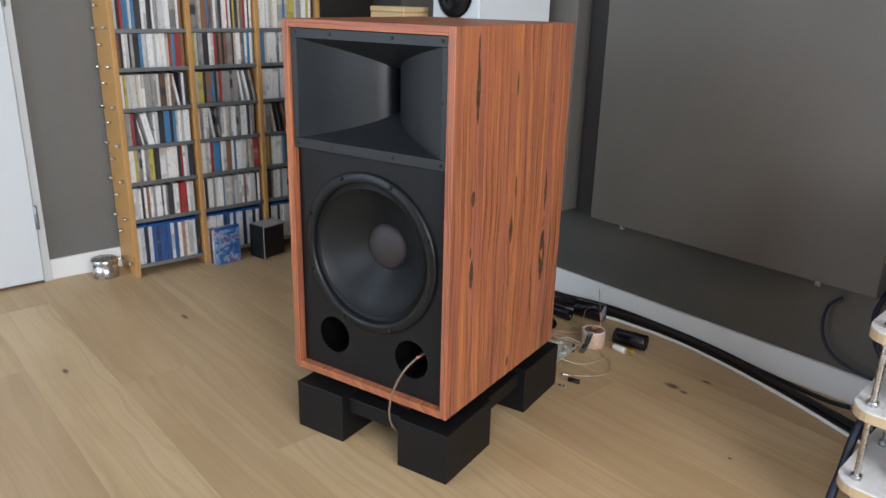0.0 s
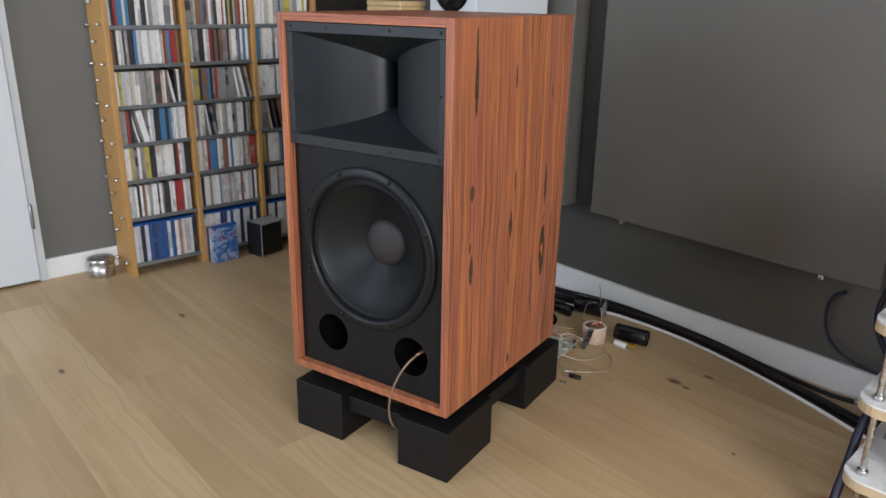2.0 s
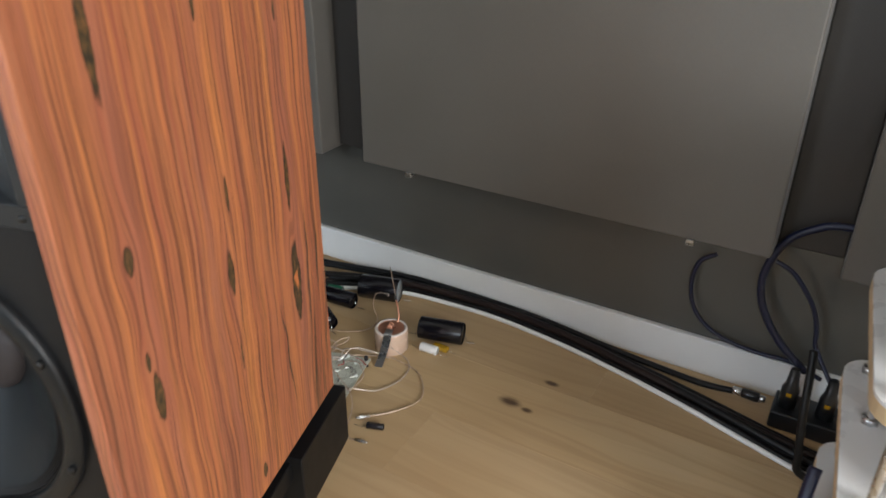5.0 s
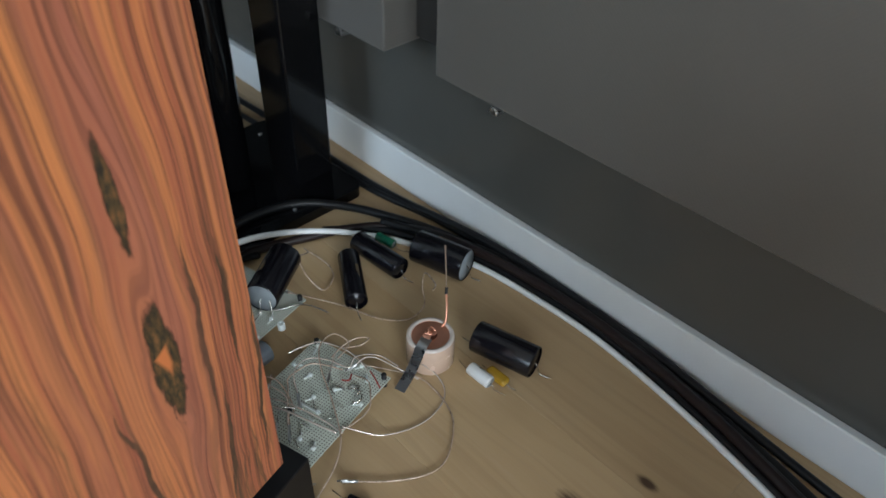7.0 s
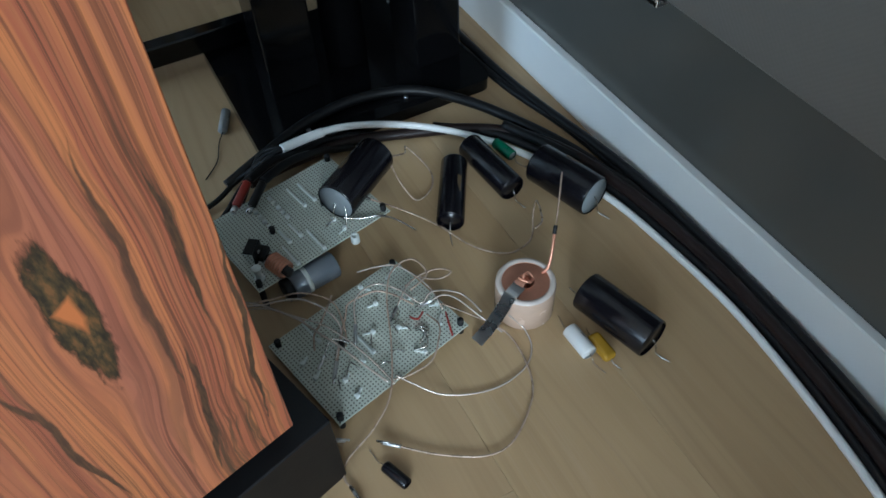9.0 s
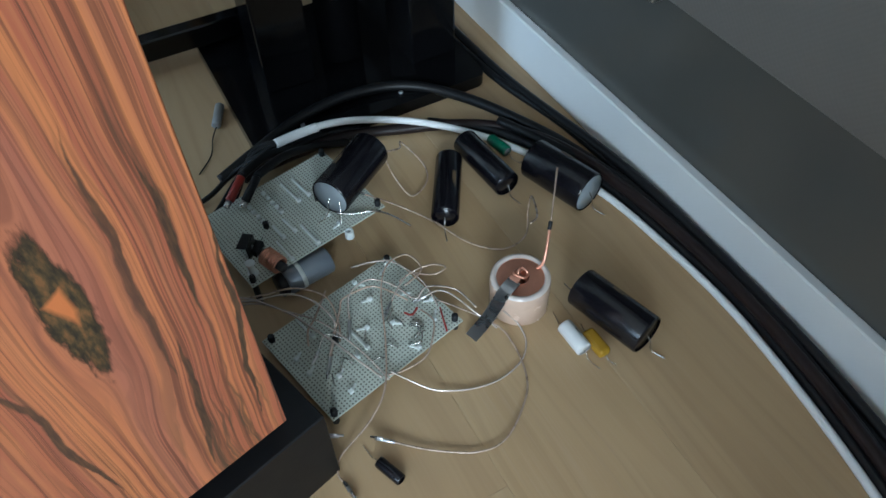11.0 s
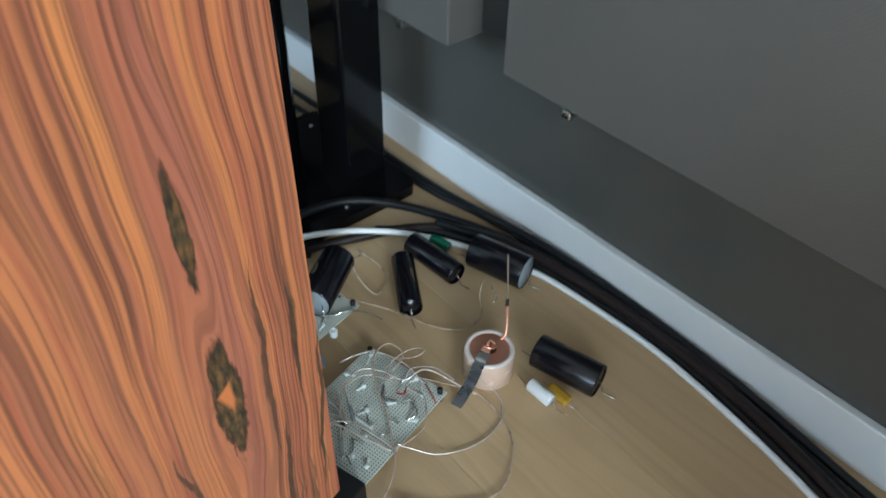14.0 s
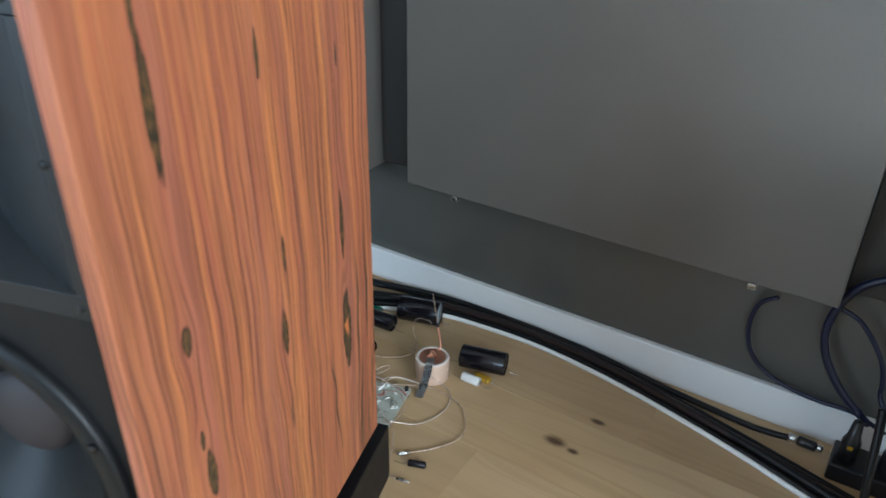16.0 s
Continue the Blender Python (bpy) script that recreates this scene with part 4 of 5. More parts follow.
cable("black_cable", [(2.100, 2.60, 0.010), (2.118, 2.35, 0.010), (2.122, 2.154, 0.010), (2.132, 1.981, 0.010), (2.155, 1.74, 0.026), (2.163, 1.55, 0.026), (2.160, 1.35, 0.022), (2.145, 1.15, 0.012), (2.130, 0.99, 0.010), (2.128, 0.93, 0.011), (2.130, 0.878, 0.016)], 0.0070, "cable_black", "black cable running along the skirting to a plug")
cable("black_cable", [(2.06, 2.60, 0.008), (2.085, 2.35, 0.008), (2.105, 2.15, 0.008), (2.118, 2.0, 0.008), (2.148, 1.85, 0.008), (2.162, 1.65, 0.010), (2.164, 1.48, 0.010), (2.150, 1.28, 0.008), (2.10, 1.08, 0.008), (2.06, 0.9, 0.008), (2.02, 0.7, 0.008)], 0.0065, "cable_black", "black cable in the bundle along the skirting")
plug = thing("cable_plug", pose(2.130, 0.850, 0.018, 0, 0, 0), "silver and black cable plug on the floor", "plug")
part("collar", rod((0, 0.036, 0), (0, 0.018, 0), 0.0085, 20), M["steel"], plug, "bright metal collar")
part("body", rod((0, 0.018, 0), (-0.001, -0.018, 0), 0.0105, 20), M["device"], plug)
part("tip", rod((-0.001, -0.018, 0), (-0.001, -0.030, 0), 0.0080, 20), M["steel"], plug, "bright metal tip")
strip = thing("power_block", pose(2.105, 0.745, 0), "black connector block with yellow sockets beside the rack", "connector block")
part("body", boxes(((-0.035, -0.09, 0.0), (0.045, 0.060, 0.040)), bevel=0.004, seg=2), M["device"], strip)
for k in range(2):
    sy = 0.035 - 0.07 * k
    so = part("plug", turned([(0, 0.040), (0.017, 0.040), (0.017, 0.082), (0.012, 0.096), (0.009, 0.128), (0, 0.128)], 20, pose(0.0, sy, 0)), M["device"], strip)
    part("tag", boxes(((-0.0180, sy - 0.005, 0.072), (-0.0160, sy + 0.005, 0.080))), M["cap_yellow"], so, "yellow tag")
cable("blue_cable", [(2.145, 0.649, 0.427)] + [(2.145, 0.769, 0.427), (2.145, 0.814, 0.41), (2.145, 0.85, 0.381), (2.145, 0.872, 0.337), (2.145, 0.881, 0.281), (2.145, 0.871, 0.23), (2.145, 0.846, 0.184), (2.145, 0.816, 0.147), (2.145, 0.785, 0.12)] + [(2.120, 0.765, 0.120)], 0.0075, "cable_blue", "thick dark blue cable looping from behind a cloth panel")
cable("blue_cable", [(2.165, 0.976, 0.303), (2.165, 1.006, 0.277), (2.165, 1.015, 0.225), (2.165, 1.003, 0.171), (2.165, 0.971, 0.132), (2.165, 0.921, 0.11), (2.165, 0.858, 0.102), (2.165, 0.806, 0.104), (2.165, 0.779, 0.099)] + [(2.120, 0.735, 0.112)], 0.0045, "cable_blue", "thin dark blue cable loop on the wall")
cable("blue_cable", [(2.15, 0.865, 0.326), (2.15, 0.831, 0.311), (2.15, 0.8, 0.277), (2.15, 0.777, 0.24), (2.15, 0.764, 0.198), (2.15, 0.757, 0.161)] + [(2.110, 0.712, 0.110)], 0.0045, "cable_blue", "dark blue cable bending to the connector block")
cable("black_cable", [(2.01, 0.760, 0.24), (1.990, 0.755, 0.20), (1.962, 0.748, 0.13), (1.948, 0.738, 0.06), (1.945, 0.72, 0.012), (1.96, 0.6, 0.012)], 0.0075, "cable_black", "thick black cable behind the rack")
cable("red_cable", [(1.50, 0.80, 0.004), (1.55, 0.775, 0.010), (1.60, 0.775, 0.012), (1.66, 0.74, 0.010)], 0.0035, "red", "thin reddish cable end by the rack")
cable("blue_cable", [(1.70, 0.718, 0.24), (1.665, 0.722, 0.19), (1.635, 0.722, 0.12), (1.600, 0.722, 0.05), (1.585, 0.715, 0.011), (1.60, 0.64, 0.010), (1.62, 0.50, 0.010)], 0.0095, "cable_blue", "thick navy cable hanging at the rack corner")

# ---- hi-fi rack ----
rack = thing("hifi_rack", pose(1.497, 0.694, 0, 0, 0, 4), "plywood hi-fi rack with white shelves on steel rods", "hi-fi rack")
RD, RWID = 0.365, 0.62
LEVELS = (0.176, 0.341, 0.504, 0.665)
for z in LEVELS:
    sh = part("shelf", outline(rounded_rect(0, -RWID, RD, 0, 0.045), z - (0.040 if z == LEVELS[-1] else 0.024), z - 0.0045), M["ply"], rack, "birch plywood shelf with a rounded corner")
    part("white_top", outline(rounded_rect(0, -RWID, RD, 0, 0.045), z - 0.0045, z), M["shelf_white"], sh, "white laminate top")
for rx, ry in ((0.032, -0.034), (0.205, -0.034), (RD - 0.035, -0.034), (0.032, -RWID + 0.04), (RD - 0.035, -RWID + 0.04)):
    rd_ = part("rod", rod((rx, ry, 0.0), (rx, ry, LEVELS[-1] + 0.004), 0.0062, 16), M["steel"], rack)
    for z in LEVELS[:-1]:
        part("nut", rod((rx, ry, z), (rx, ry, z + 0.010), 0.0115, 6, 0.001), M["steel"], rd_)
        part("nut", rod((rx, ry, z - 0.034), (rx, ry, z - 0.024), 0.0115, 6, 0.001), M["steel"], rd_)
    part("cap_nut", rod((rx, ry, LEVELS[-1]), (rx, ry, LEVELS[-1] + 0.030), 0.0165, 24, 0.002), M["steel"], rd_, "turned steel cap nut")
    part("foot", rod((rx, ry, 0.0), (rx, ry, 0.012), 0.018, 20), M["steel"], rd_)
RM = pose(1.497, 0.694, 0, 0, 0, 4)
deck = thing("turntable_motor", RM @ pose(0.150, -0.200, LEVELS[3]), "black turntable plinth with steel parts on the top shelf", "turntable")
part("plinth", boxes(((-0.11, -0.34, 0.012), (0.20, 0.10, 0.075)), bevel=0.006, seg=2), M["device"], deck)
part("corner_strip", rod((-0.118, 0.104, 0.0), (-0.118, 0.104, 0.085), 0.006, 14), M["steel"], deck, "steel corner post")
part("platter", rod((0.04, -0.13, 0.078), (0.04, -0.13, 0.10), 0.145, 64, 0.004), M["device"], deck)
part("arm_base", rod((0.0, 0.065, 0.075), (0.0, 0.065, 0.12), 0.022, 28, 0.003), M["device"], deck)
for fx, fy in ((-0.08, 0.07), (0.17, 0.07), (-0.08, -0.31), (0.17, -0.31)):
    part("foot", rod((fx, fy, 0.0), (fx, fy, 0.012), 0.02, 20), M["rubber"], deck)
amp = thing("amplifier", RM @ pose(0.048, -0.108, LEVELS[2]), "black amplifier with gold sockets on a white shelf", "amplifier")
part("case", boxes(((0.0, -0.44, 0.008), (0.27, 0.0, 0.105)), bevel=0.003), M["device"], amp)
for k in range(4):
    for zz in (0.032, 0.075):
        part("socket", rod((-0.012, -0.035 - 0.035 * k, zz), (0.001, -0.035 - 0.035 * k, zz), 0.0055, 14), M["brass"], amp, "gold plated socket")
part("terminal_plate", boxes(((-0.003, -0.30, 0.018), (0.0, -0.19, 0.09))), M["steel"], amp)
for fx, fy in ((0.03, -0.04), (0.24, -0.04), (0.03, -0.40), (0.24, -0.40)):
    part("foot", rod((fx, fy, 0.0), (fx, fy, 0.008), 0.016, 16), M["rubber"], amp)
jar = thing("valve_amplifier", RM @ pose(0.030, -0.095, LEVELS[1]), "tan smoked case with grey top and glass valves on shelf", "valve amplifier")
part("case", outline(rounded_rect(0.0, -0.40, 0.27, 0.0, 0.018), 0.006, 0.098), M["jar"], jar)
part("top_plate", outline(rounded_rect(0.002, -0.398, 0.268, -0.002, 0.018), 0.0985, 0.108), M["grey_case"], jar, "grey top plate")
for k in range(3):
    part("valve", turned([(0.0, 0.0), (0.010, 0.0), (0.010, 0.008), (0.014, 0.014), (0.014, 0.022), (0.008, 0.030), (0.0, 0.032)], 24, Matrix.Translation((0.0, -0.10 - 0.045 * k, 0.040)) @ Vector((-1, 0, 0)).to_track_quat("Z", "Y").to_matrix().to_4x4()), M["steel"], jar, "shiny glass valve bulb")
for fx, fy in ((0.03, -0.04), (0.24, -0.04), (0.03, -0.36), (0.24, -0.36)):
    part("foot", rod((fx, fy, 0.0), (fx, fy, 0.006), 0.014, 16), M["rubber"], jar)
psu = thing("power_supply", RM @ pose(0.06, -0.11, LEVELS[0]), "low black power supply case on the lowest shelf", "power supply")
part("case", boxes(((0.0, -0.40, 0.006), (0.26, 0.0, 0.090)), bevel=0.003), M["device"], psu)
for fx, fy in ((0.03, -0.04), (0.23, -0.04), (0.03, -0.36), (0.23, -0.36)):
    part("foot", rod((fx, fy, 0.0), (fx, fy, 0.006), 0.014, 16), M["rubber"], psu)


# ---- crossover parts on the floor ----
def lie(p, q, r, lift=0.0):
    """The frame of a drum of radius r that lies on the floor from p to q; its z is the axis."""
    a, b = Vector((*p, r + lift)), Vector((*q, r + lift))
    d = b - a
    return Matrix.Translation(a) @ d.to_track_quat("Z", "Y").to_matrix().to_4x4(), d.length


def capacitor(p, q, r, label, body="cap_black", end="cap_black", lift=0.0, leads=(1, 1), printed=True, lead_r=0.0009):
    m, h = lie(p, q, r, lift)
    c = thing("capacitor", m, label, "capacitor", "capacitors on the floor")
    part("sleeve", turned([(r - 0.002, 0.0), (r - 0.0006, 0.0005), (r, 0.002), (r, h - 0.002), (r - 0.0006, h - 0.0005), (r - 0.002, h)], 48), M[body], c)
    for z, s in ((0.0015, -1), (h - 0.0015, 1)):
        part("end_face", turned([(0.0, z), (r - 0.0021, z), (r - 0.0021, z - s * 0.004), (0.0, z - s * 0.004)], 48), M[end], c, "flat resin end face" if end != body else "")
    if printed:
        for k in range(3):
            a = 0.9 + 0.10 * k
            pr = bmesh.new()
            n = 8
            rows = []
            for i in range(n + 1):
                t = a + 0.07 * i / n
                rows.append([pr.verts.new(((r + 0.0004) * math.cos(t), (r + 0.0004) * math.sin(t), h * zz)) for zz in (0.36, 0.36 + 0.26 - 0.05 * k)])
            for s0, s1 in zip(rows, rows[1:]):
                pr.faces.new((s0[0], s1[0], s1[1], s0[1]))
            part("print_bar", pr, M["cap_print"], c, "faded gold printed bar")
    drop = m.to_3x3().inverted() @ Vector((0, 0, -1))
    for z, s, on in ((0.0, -1, leads[0]), (h, 1, leads[1])):
        if on:
            a = Vector((0, 0, z))
            part("lead", tube([a, a + Vector((0, 0, s * 0.006)) + drop * 0.3 * r, a + Vector((0, 0, s * 0.010)) + drop * 0.8 * r, a + Vector((0.004, 0, s * 0.028)) + drop * (r - 0.002)], lead_r, 6, 5), M["tin_lead"], c, "thin tinned wire lead")
    return c


capacitor((1.974, 1.572), (2.001, 1.470), 0.0265, "black film capacitor lying on the oak floor")
capacitor((2.050, 1.800), (2.079, 1.700), 0.0305, "large black film capacitor with a grey end by the cables", end="cap_end")
capacitor((1.945, 1.871), (1.882, 1.768), 0.0200, "slim black capacitor lying on the floor")
capacitor((1.984, 1.893), (1.992, 1.780), 0.0205, "black capacitor beside a small green one")
capacitor((2.029, 1.890), (2.036, 1.850), 0.0088, "small green electrolytic capacitor", "cap_green", "cap_end", printed=False, lead_r=0.0006)
capacitor((1.929, 1.541), (1.930, 1.498), 0.0105, "small white film capacitor", "cap_white", "cap_white", printed=True, lead_r=0.0006)
capacitor((1.647, 1.492), (1.660, 1.459), 0.0070, "small black resistor lying alone on the floor", "cap_black", "cap_black", printed=False, leads=(1, 0), lead_r=0.0006)
amber = thing("amber_capacitor", pose(1.950, 1.501, 0, 0, 0, -89), "flat amber film capacitor on the floor", "capacitor")
part("body", boxes(((-0.020, -0.009, 0.001), (0.020, 0.009, 0.014)), bevel=0.005, seg=3), M["cap_yellow"], amber)
for s in (-1, 1):
    part("lead", tube([(s * 0.019, 0, 0.007), (s * 0.026, 0, 0.004), (s * 0.036, 0.004, 0.001)], 0.0006, 6, 4), M["tin_lead"], amber)
clear = thing("clear_fuse", pose(1.672, 2.160, 0, 0, 0, 66), "small clear sleeve with a thin wire on the floor", "fuse")
part("sleeve", rod((-0.026, 0, 0.008), (0.026, 0, 0.008), 0.0075, 20), M["grey_case"], clear)
part("lead", tube([(-0.026, 0, 0.006), (-0.05, 0.004, 0.003), (-0.09, 0.002, 0.002), (-0.13, 0.015, 0.002)], 0.0010, 6, 5), M["cable_black"], clear)

def ribbon(pts, width, thick, side):
    """A flat strip along a smooth line; side: the way of its width."""
    line = smooth_path(pts, 6)
    bm = bmesh.new()
    side = Vector(side).normalized() * (width / 2)
    rows = []
    for k, p in enumerate(line):
        d = (line[min(k + 1, len(line) - 1)] - line[max(k - 1, 0)]).normalized()
        up = d.cross(side).normalized() * (thick / 2)
        rows.append([bm.verts.new(p + a * side + b * up) for a, b in ((-1, -1), (1, -1), (1, 1), (-1, 1))])
    for a, b in zip(rows, rows[1:]):
        for k in range(4):
            bm.faces.new((a[k], a[(k + 1) % 4], b[(k + 1) % 4], b[k]))
    bm.faces.new(rows[0])
    bm.faces.new(rows[-1])
    bmesh.ops.recalc_face_normals(bm, faces=bm.faces)
    return bm


coil = thing("foil_coil", pose(1.902, 1.605, 0), "copper foil coil wrapped in clear film", "coil")
part("winding", turned([(0.0375, 0.001), (0.0388, 0.003), (0.0388, 0.050), (0.0380, 0.0535)], 64), M["coil_wrap"], coil)
part("rim", turned([(0.0380, 0.0535), (0.0365, 0.0560), (0.0325, 0.0562), (0.0305, 0.0545)], 64), M["coil_rim"], coil, "crinkled clear film rim")
rp = []
for k in range(20):
    rp.append((0.0305 - k * 0.00105, 0.0535 if k % 2 else 0.0545))
part("foil_face", turned(rp + [(0.0095, 0.03), (0.0095, 0.002), (0.0375, 0.001)], 64), M["copper"], coil, "bare copper foil edges")
part("core_wire", tube([(0.004, -0.004, 0.03), (-0.004, 0.0, 0.060), (0.004, 0.005, 0.066), (0.009, -0.002, 0.058), (0.0, -0.007, 0.060), (-0.008, 0.003, 0.063), (0.002, 0.008, 0.060)], 0.0018, 8), M["copper"], coil)
part("core_strip", ribbon([(0.004, 0.004, 0.035), (0.002, 0.002, 0.056), (-0.006, -0.001, 0.0615), (-0.016, -0.006, 0.0595)], 0.013, 0.0012, (0.35, -1, 0)), M["copper"], coil, "copper strip rising out of the core")
part("foil_strip", ribbon([(-0.012, -0.005, 0.0600), (-0.030, -0.012, 0.0580), (-0.044, -0.016, 0.0440), (-0.060, -0.018, 0.0240), (-0.082, -0.019, 0.0030)], 0.0175, 0.0014, (0.30, -1, 0)), M["steel"], coil, "flat tinned foil strip bent down to the floor")
part("lead", tube([(0.026, 0.002, 0.053), (0.034, 0.001, 0.062), (0.044, 0.010, 0.080), (0.054, 0.022, 0.095)], 0.0021, 8), M["copper"], coil, "copper lead standing up")
part("lead_joint", rod((0.053, 0.021, 0.093), (0.058, 0.026, 0.102), 0.0026, 10), M["rubber"], coil, "dark insulated joint")
part("lead_end", tube([(0.058, 0.026, 0.104), (0.066, 0.036, 0.125), (0.080, 0.054, 0.160)], 0.0011, 8), M["lead_tan"], coil)


def circuit_board(name, m, sx, sy, label, ties, posts):
    b = thing(name, m, label, "circuit board", "crossover boards")
    part("board", boxes(((0, 0, 0.0), (sx, sy, 0.0018))), M["perf"], b, "pale perforated board")
    for px, py in posts:
        part("post", rod((px, py, -m.translation.z if m.translation.z < 0.03 or px < 0.02 else -0.008), (px, py, 0.012), 0.0042, 12), M["rubber"], b, "black standoff post")
    for tx, ty, ang, ln in ties:
        t = boxes(((0, -0.0016, 0.002), (ln, 0.0016, 0.0040)), bevel=0.0005)
        t.transform(pose(tx, ty, 0, 0, 0, ang))
        tie = part("cable_tie", t, M["zip"], b, "white nylon cable tie")
        part("tie_head", boxes(((tx - 0.0028, ty - 0.0028, 0.002), (tx + 0.0028, ty + 0.0028, 0.0075)), bevel=0.0008), M["zip"], tie)
    return b


B1 = pose(1.6213, 1.5562, 0.016, 0, 0, 13.8)
b1ties = [(0.050, 0.108, 90, 0.037), (0.016, 0.095, 30, 0.012), (0.016, 0.068, 30, 0.012), (0.040, 0.041, 30, 0.012), (0.038, 0.015, 30, 0.012), (0.090, 0.050, 90, 0.040), (0.108, 0.073, 150, 0.014),
          (0.136, 0.056, -40, 0.012), (0.138, 0.105, 160, 0.012), (0.190, 0.134, 200, 0.018), (0.172, 0.084, -30, 0.012), (0.136, 0.006, 120, 0.014), (0.177, 0.025, 40, 0.016), (0.196, 0.050, 150, 0.012), (0.140, 0.140, -60, 0.014), (0.073, 0.048, 60, 0.010)]
board1 = circuit_board("crossover_board", B1, 0.2035, 0.1475, "pale perforated board with loose wires on black posts", b1ties, [(0.006, 0.006), (0.197, 0.008), (0.195, 0.140), (0.010, 0.140)])
B2 = pose(1.6026, 1.7644, 0.042, 0, 0, 12.2)
b2ties = [(0.128, 0.087, 91, 0.046), (0.145, 0.087, 90, 0.044), (0.104, 0.004, 89, 0.044), (0.093, 0.043, 92, 0.030), (0.075, 0.044, 90, 0.028), (0.063, 0.004, 89, 0.040), (0.143, 0.037, 180, 0.012), (0.145, 0.014, 190, 0.012)]
b2ties += [(0.098, 0.131 - 0.0117 * k, 90, 0.004) for k in range(5)] + [(0.069, 0.121 - 0.012 * k, 90, 0.004) for k in range(4)]
board2 = circuit_board("crossover_board", B2, 0.212, 0.150, "pale perforated board carrying a big capacitor and cable ties", b2ties, [(0.006, 0.008), (0.206, 0.008), (0.206, 0.144), (0.150, 0.073), (0.068, 0.076), (0.008, 0.142)])
capacitor((1.742, 1.834), (1.832, 1.895), 0.0285, "big black capacitor with a grey end resting on a board", end="cap_end", lift=0.0442, leads=(1, 1))
can = thing("silver_can", pose(1.645, 1.771, 0.0, 0, 0, 8), "silver sleeved electrolytic can under the board edge", "capacitor")
part("sleeve", rod((0.0, 0.0, 0.0195), (0.066, 0.0, 0.0195), 0.0185, 40, 0.002), M["silver_can"], can)
part("clamp", rod((0.018, 0.0, 0.0195), (0.024, 0.0, 0.0195), 0.0192, 40, 0.0005), M["zip"], can, "white nylon tie round the can")
part("end_disc", rod((-0.012, 0.0, 0.0195), (0.0, 0.0, 0.0195), 0.0165, 40, 0.002), M["rubber"], can, "black end disc")
wcoil = thing("wire_coil", B2 @ pose(0.040, 0.012, 0.010, 0, 0, -80), "small copper wound coil on a black core on the board", "coil")
part("core", rod((-0.022, 0, 0.002), (0.022, 0, 0.002), 0.0065, 16), M["device"], wcoil)
for k in range(7):
    part("turn", tube([(-0.013 + 0.0042 * k + 0.001 * math.sin(a), 0.0110 * math.cos(a), 0.002 + 0.0110 * math.sin(a)) for a in [i * math.pi / 5 for i in range(11)]], 0.0020, 6, 3), M["copper"], wcoil)
chip = thing("power_resistor", B2 @ pose(0.036, 0.050, 0.002, 0, 0, 30), "small black power resistor soldered on the board", "resistor")
part("body", boxes(((-0.011, -0.007, 0.0), (0.011, 0.007, 0.009)), bevel=0.001), M["device"], chip)
for s in (-1, 1):
    part("lead", tube([(s * 0.011, 0, 0.004), (s * 0.018, 0, 0.004), (s * 0.026, 0.002, 0.001)], 0.0008, 6, 4), M["tin_lead"], chip)
for k, (mat, px, py) in enumerate((("red", 0.052, 0.143), ("cable_black", 0.068, 0.128))):
    w0 = B2 @ Vector((px, py, 0.012))
    w1 = B2 @ Vector((px + 0.034, py + 0.020, 0.022))
    pl = thing("banana_plug", None, ("dark red" if k == 0 else "black") + " cable plug with a bright tip on the board", "plug", "cable plugs")
    part("body", rod(w0, w1, 0.0062, 14), M[mat], pl)
    part("tip", rod(w0 + (w0 - w1) * 0.28, w0, 0.0042, 12), M["steel"], pl, "bright metal tip")
cable("black_cable", [tuple(B2 @ Vector((0.088, 0.164, 0.023))), (1.70, 1.975, 0.056), (1.74, 1.996, 0.034), (1.80, 2.022, 0.016), (1.86, 2.01, 0.010)], 0.0062, "cable_black", "black cable from a plug to the bundle")
cable("black_cable", [tuple(B2 @ Vector((0.103, 0.149, 0.023))), (1.72, 1.965, 0.052), (1.77, 1.988, 0.030), (1.83, 1.990, 0.012)], 0.0062, "cable_black", "black cable from a plug to the bundle")
for k in range(3):
    cable("black_cable", [(1.725, 1.998, 0.052), (1.69, 1.998 + 0.008 * k, 0.040), (1.645, 2.005 - 0.018 * k, 0.016), (1.605, 1.985 - 0.035 * k, 0.010), (1.56, 1.975 - 0.05 * k, 0.006)], 0.0040, "cable_black", "thin black strand fanning out of the white cable")
sleeve = solid("cable_sleeve", tube([(1.721, 1.997, 0.052), (1.758, 2.003, 0.050), (1.790, 2.0055, 0.0482)], 0.0072, 12), M["cable_white"], "white heat-shrink sleeve on the cable end", "cable sleeve")


def wire(pts, r=0.0012, mat="silver_wire", clip=False, label="thin clear-jacketed wire trailing over the floor"):
    w = thing("loose_wire", None, label, "wire", "loose test wires")
    part("strand", tube(pts, r, 8, 8), M[mat], w)
    if clip:
        a, b = Vector(pts[0]), Vector(pts[1])
        d = (a - b).normalized()
        part("clip", rod(a - d * 0.002, a + d * 0.022, 0.0024, 8), M["steel"], w, "bright crocodile clip")
        part("clip_jaw", rod(a + d * 0.012 + Vector((0, 0, 0.004)), a + d * 0.027 + Vector((0, 0, 0.001)), 0.0016, 8), M["steel"], w, "bright clip jaw")
    return w


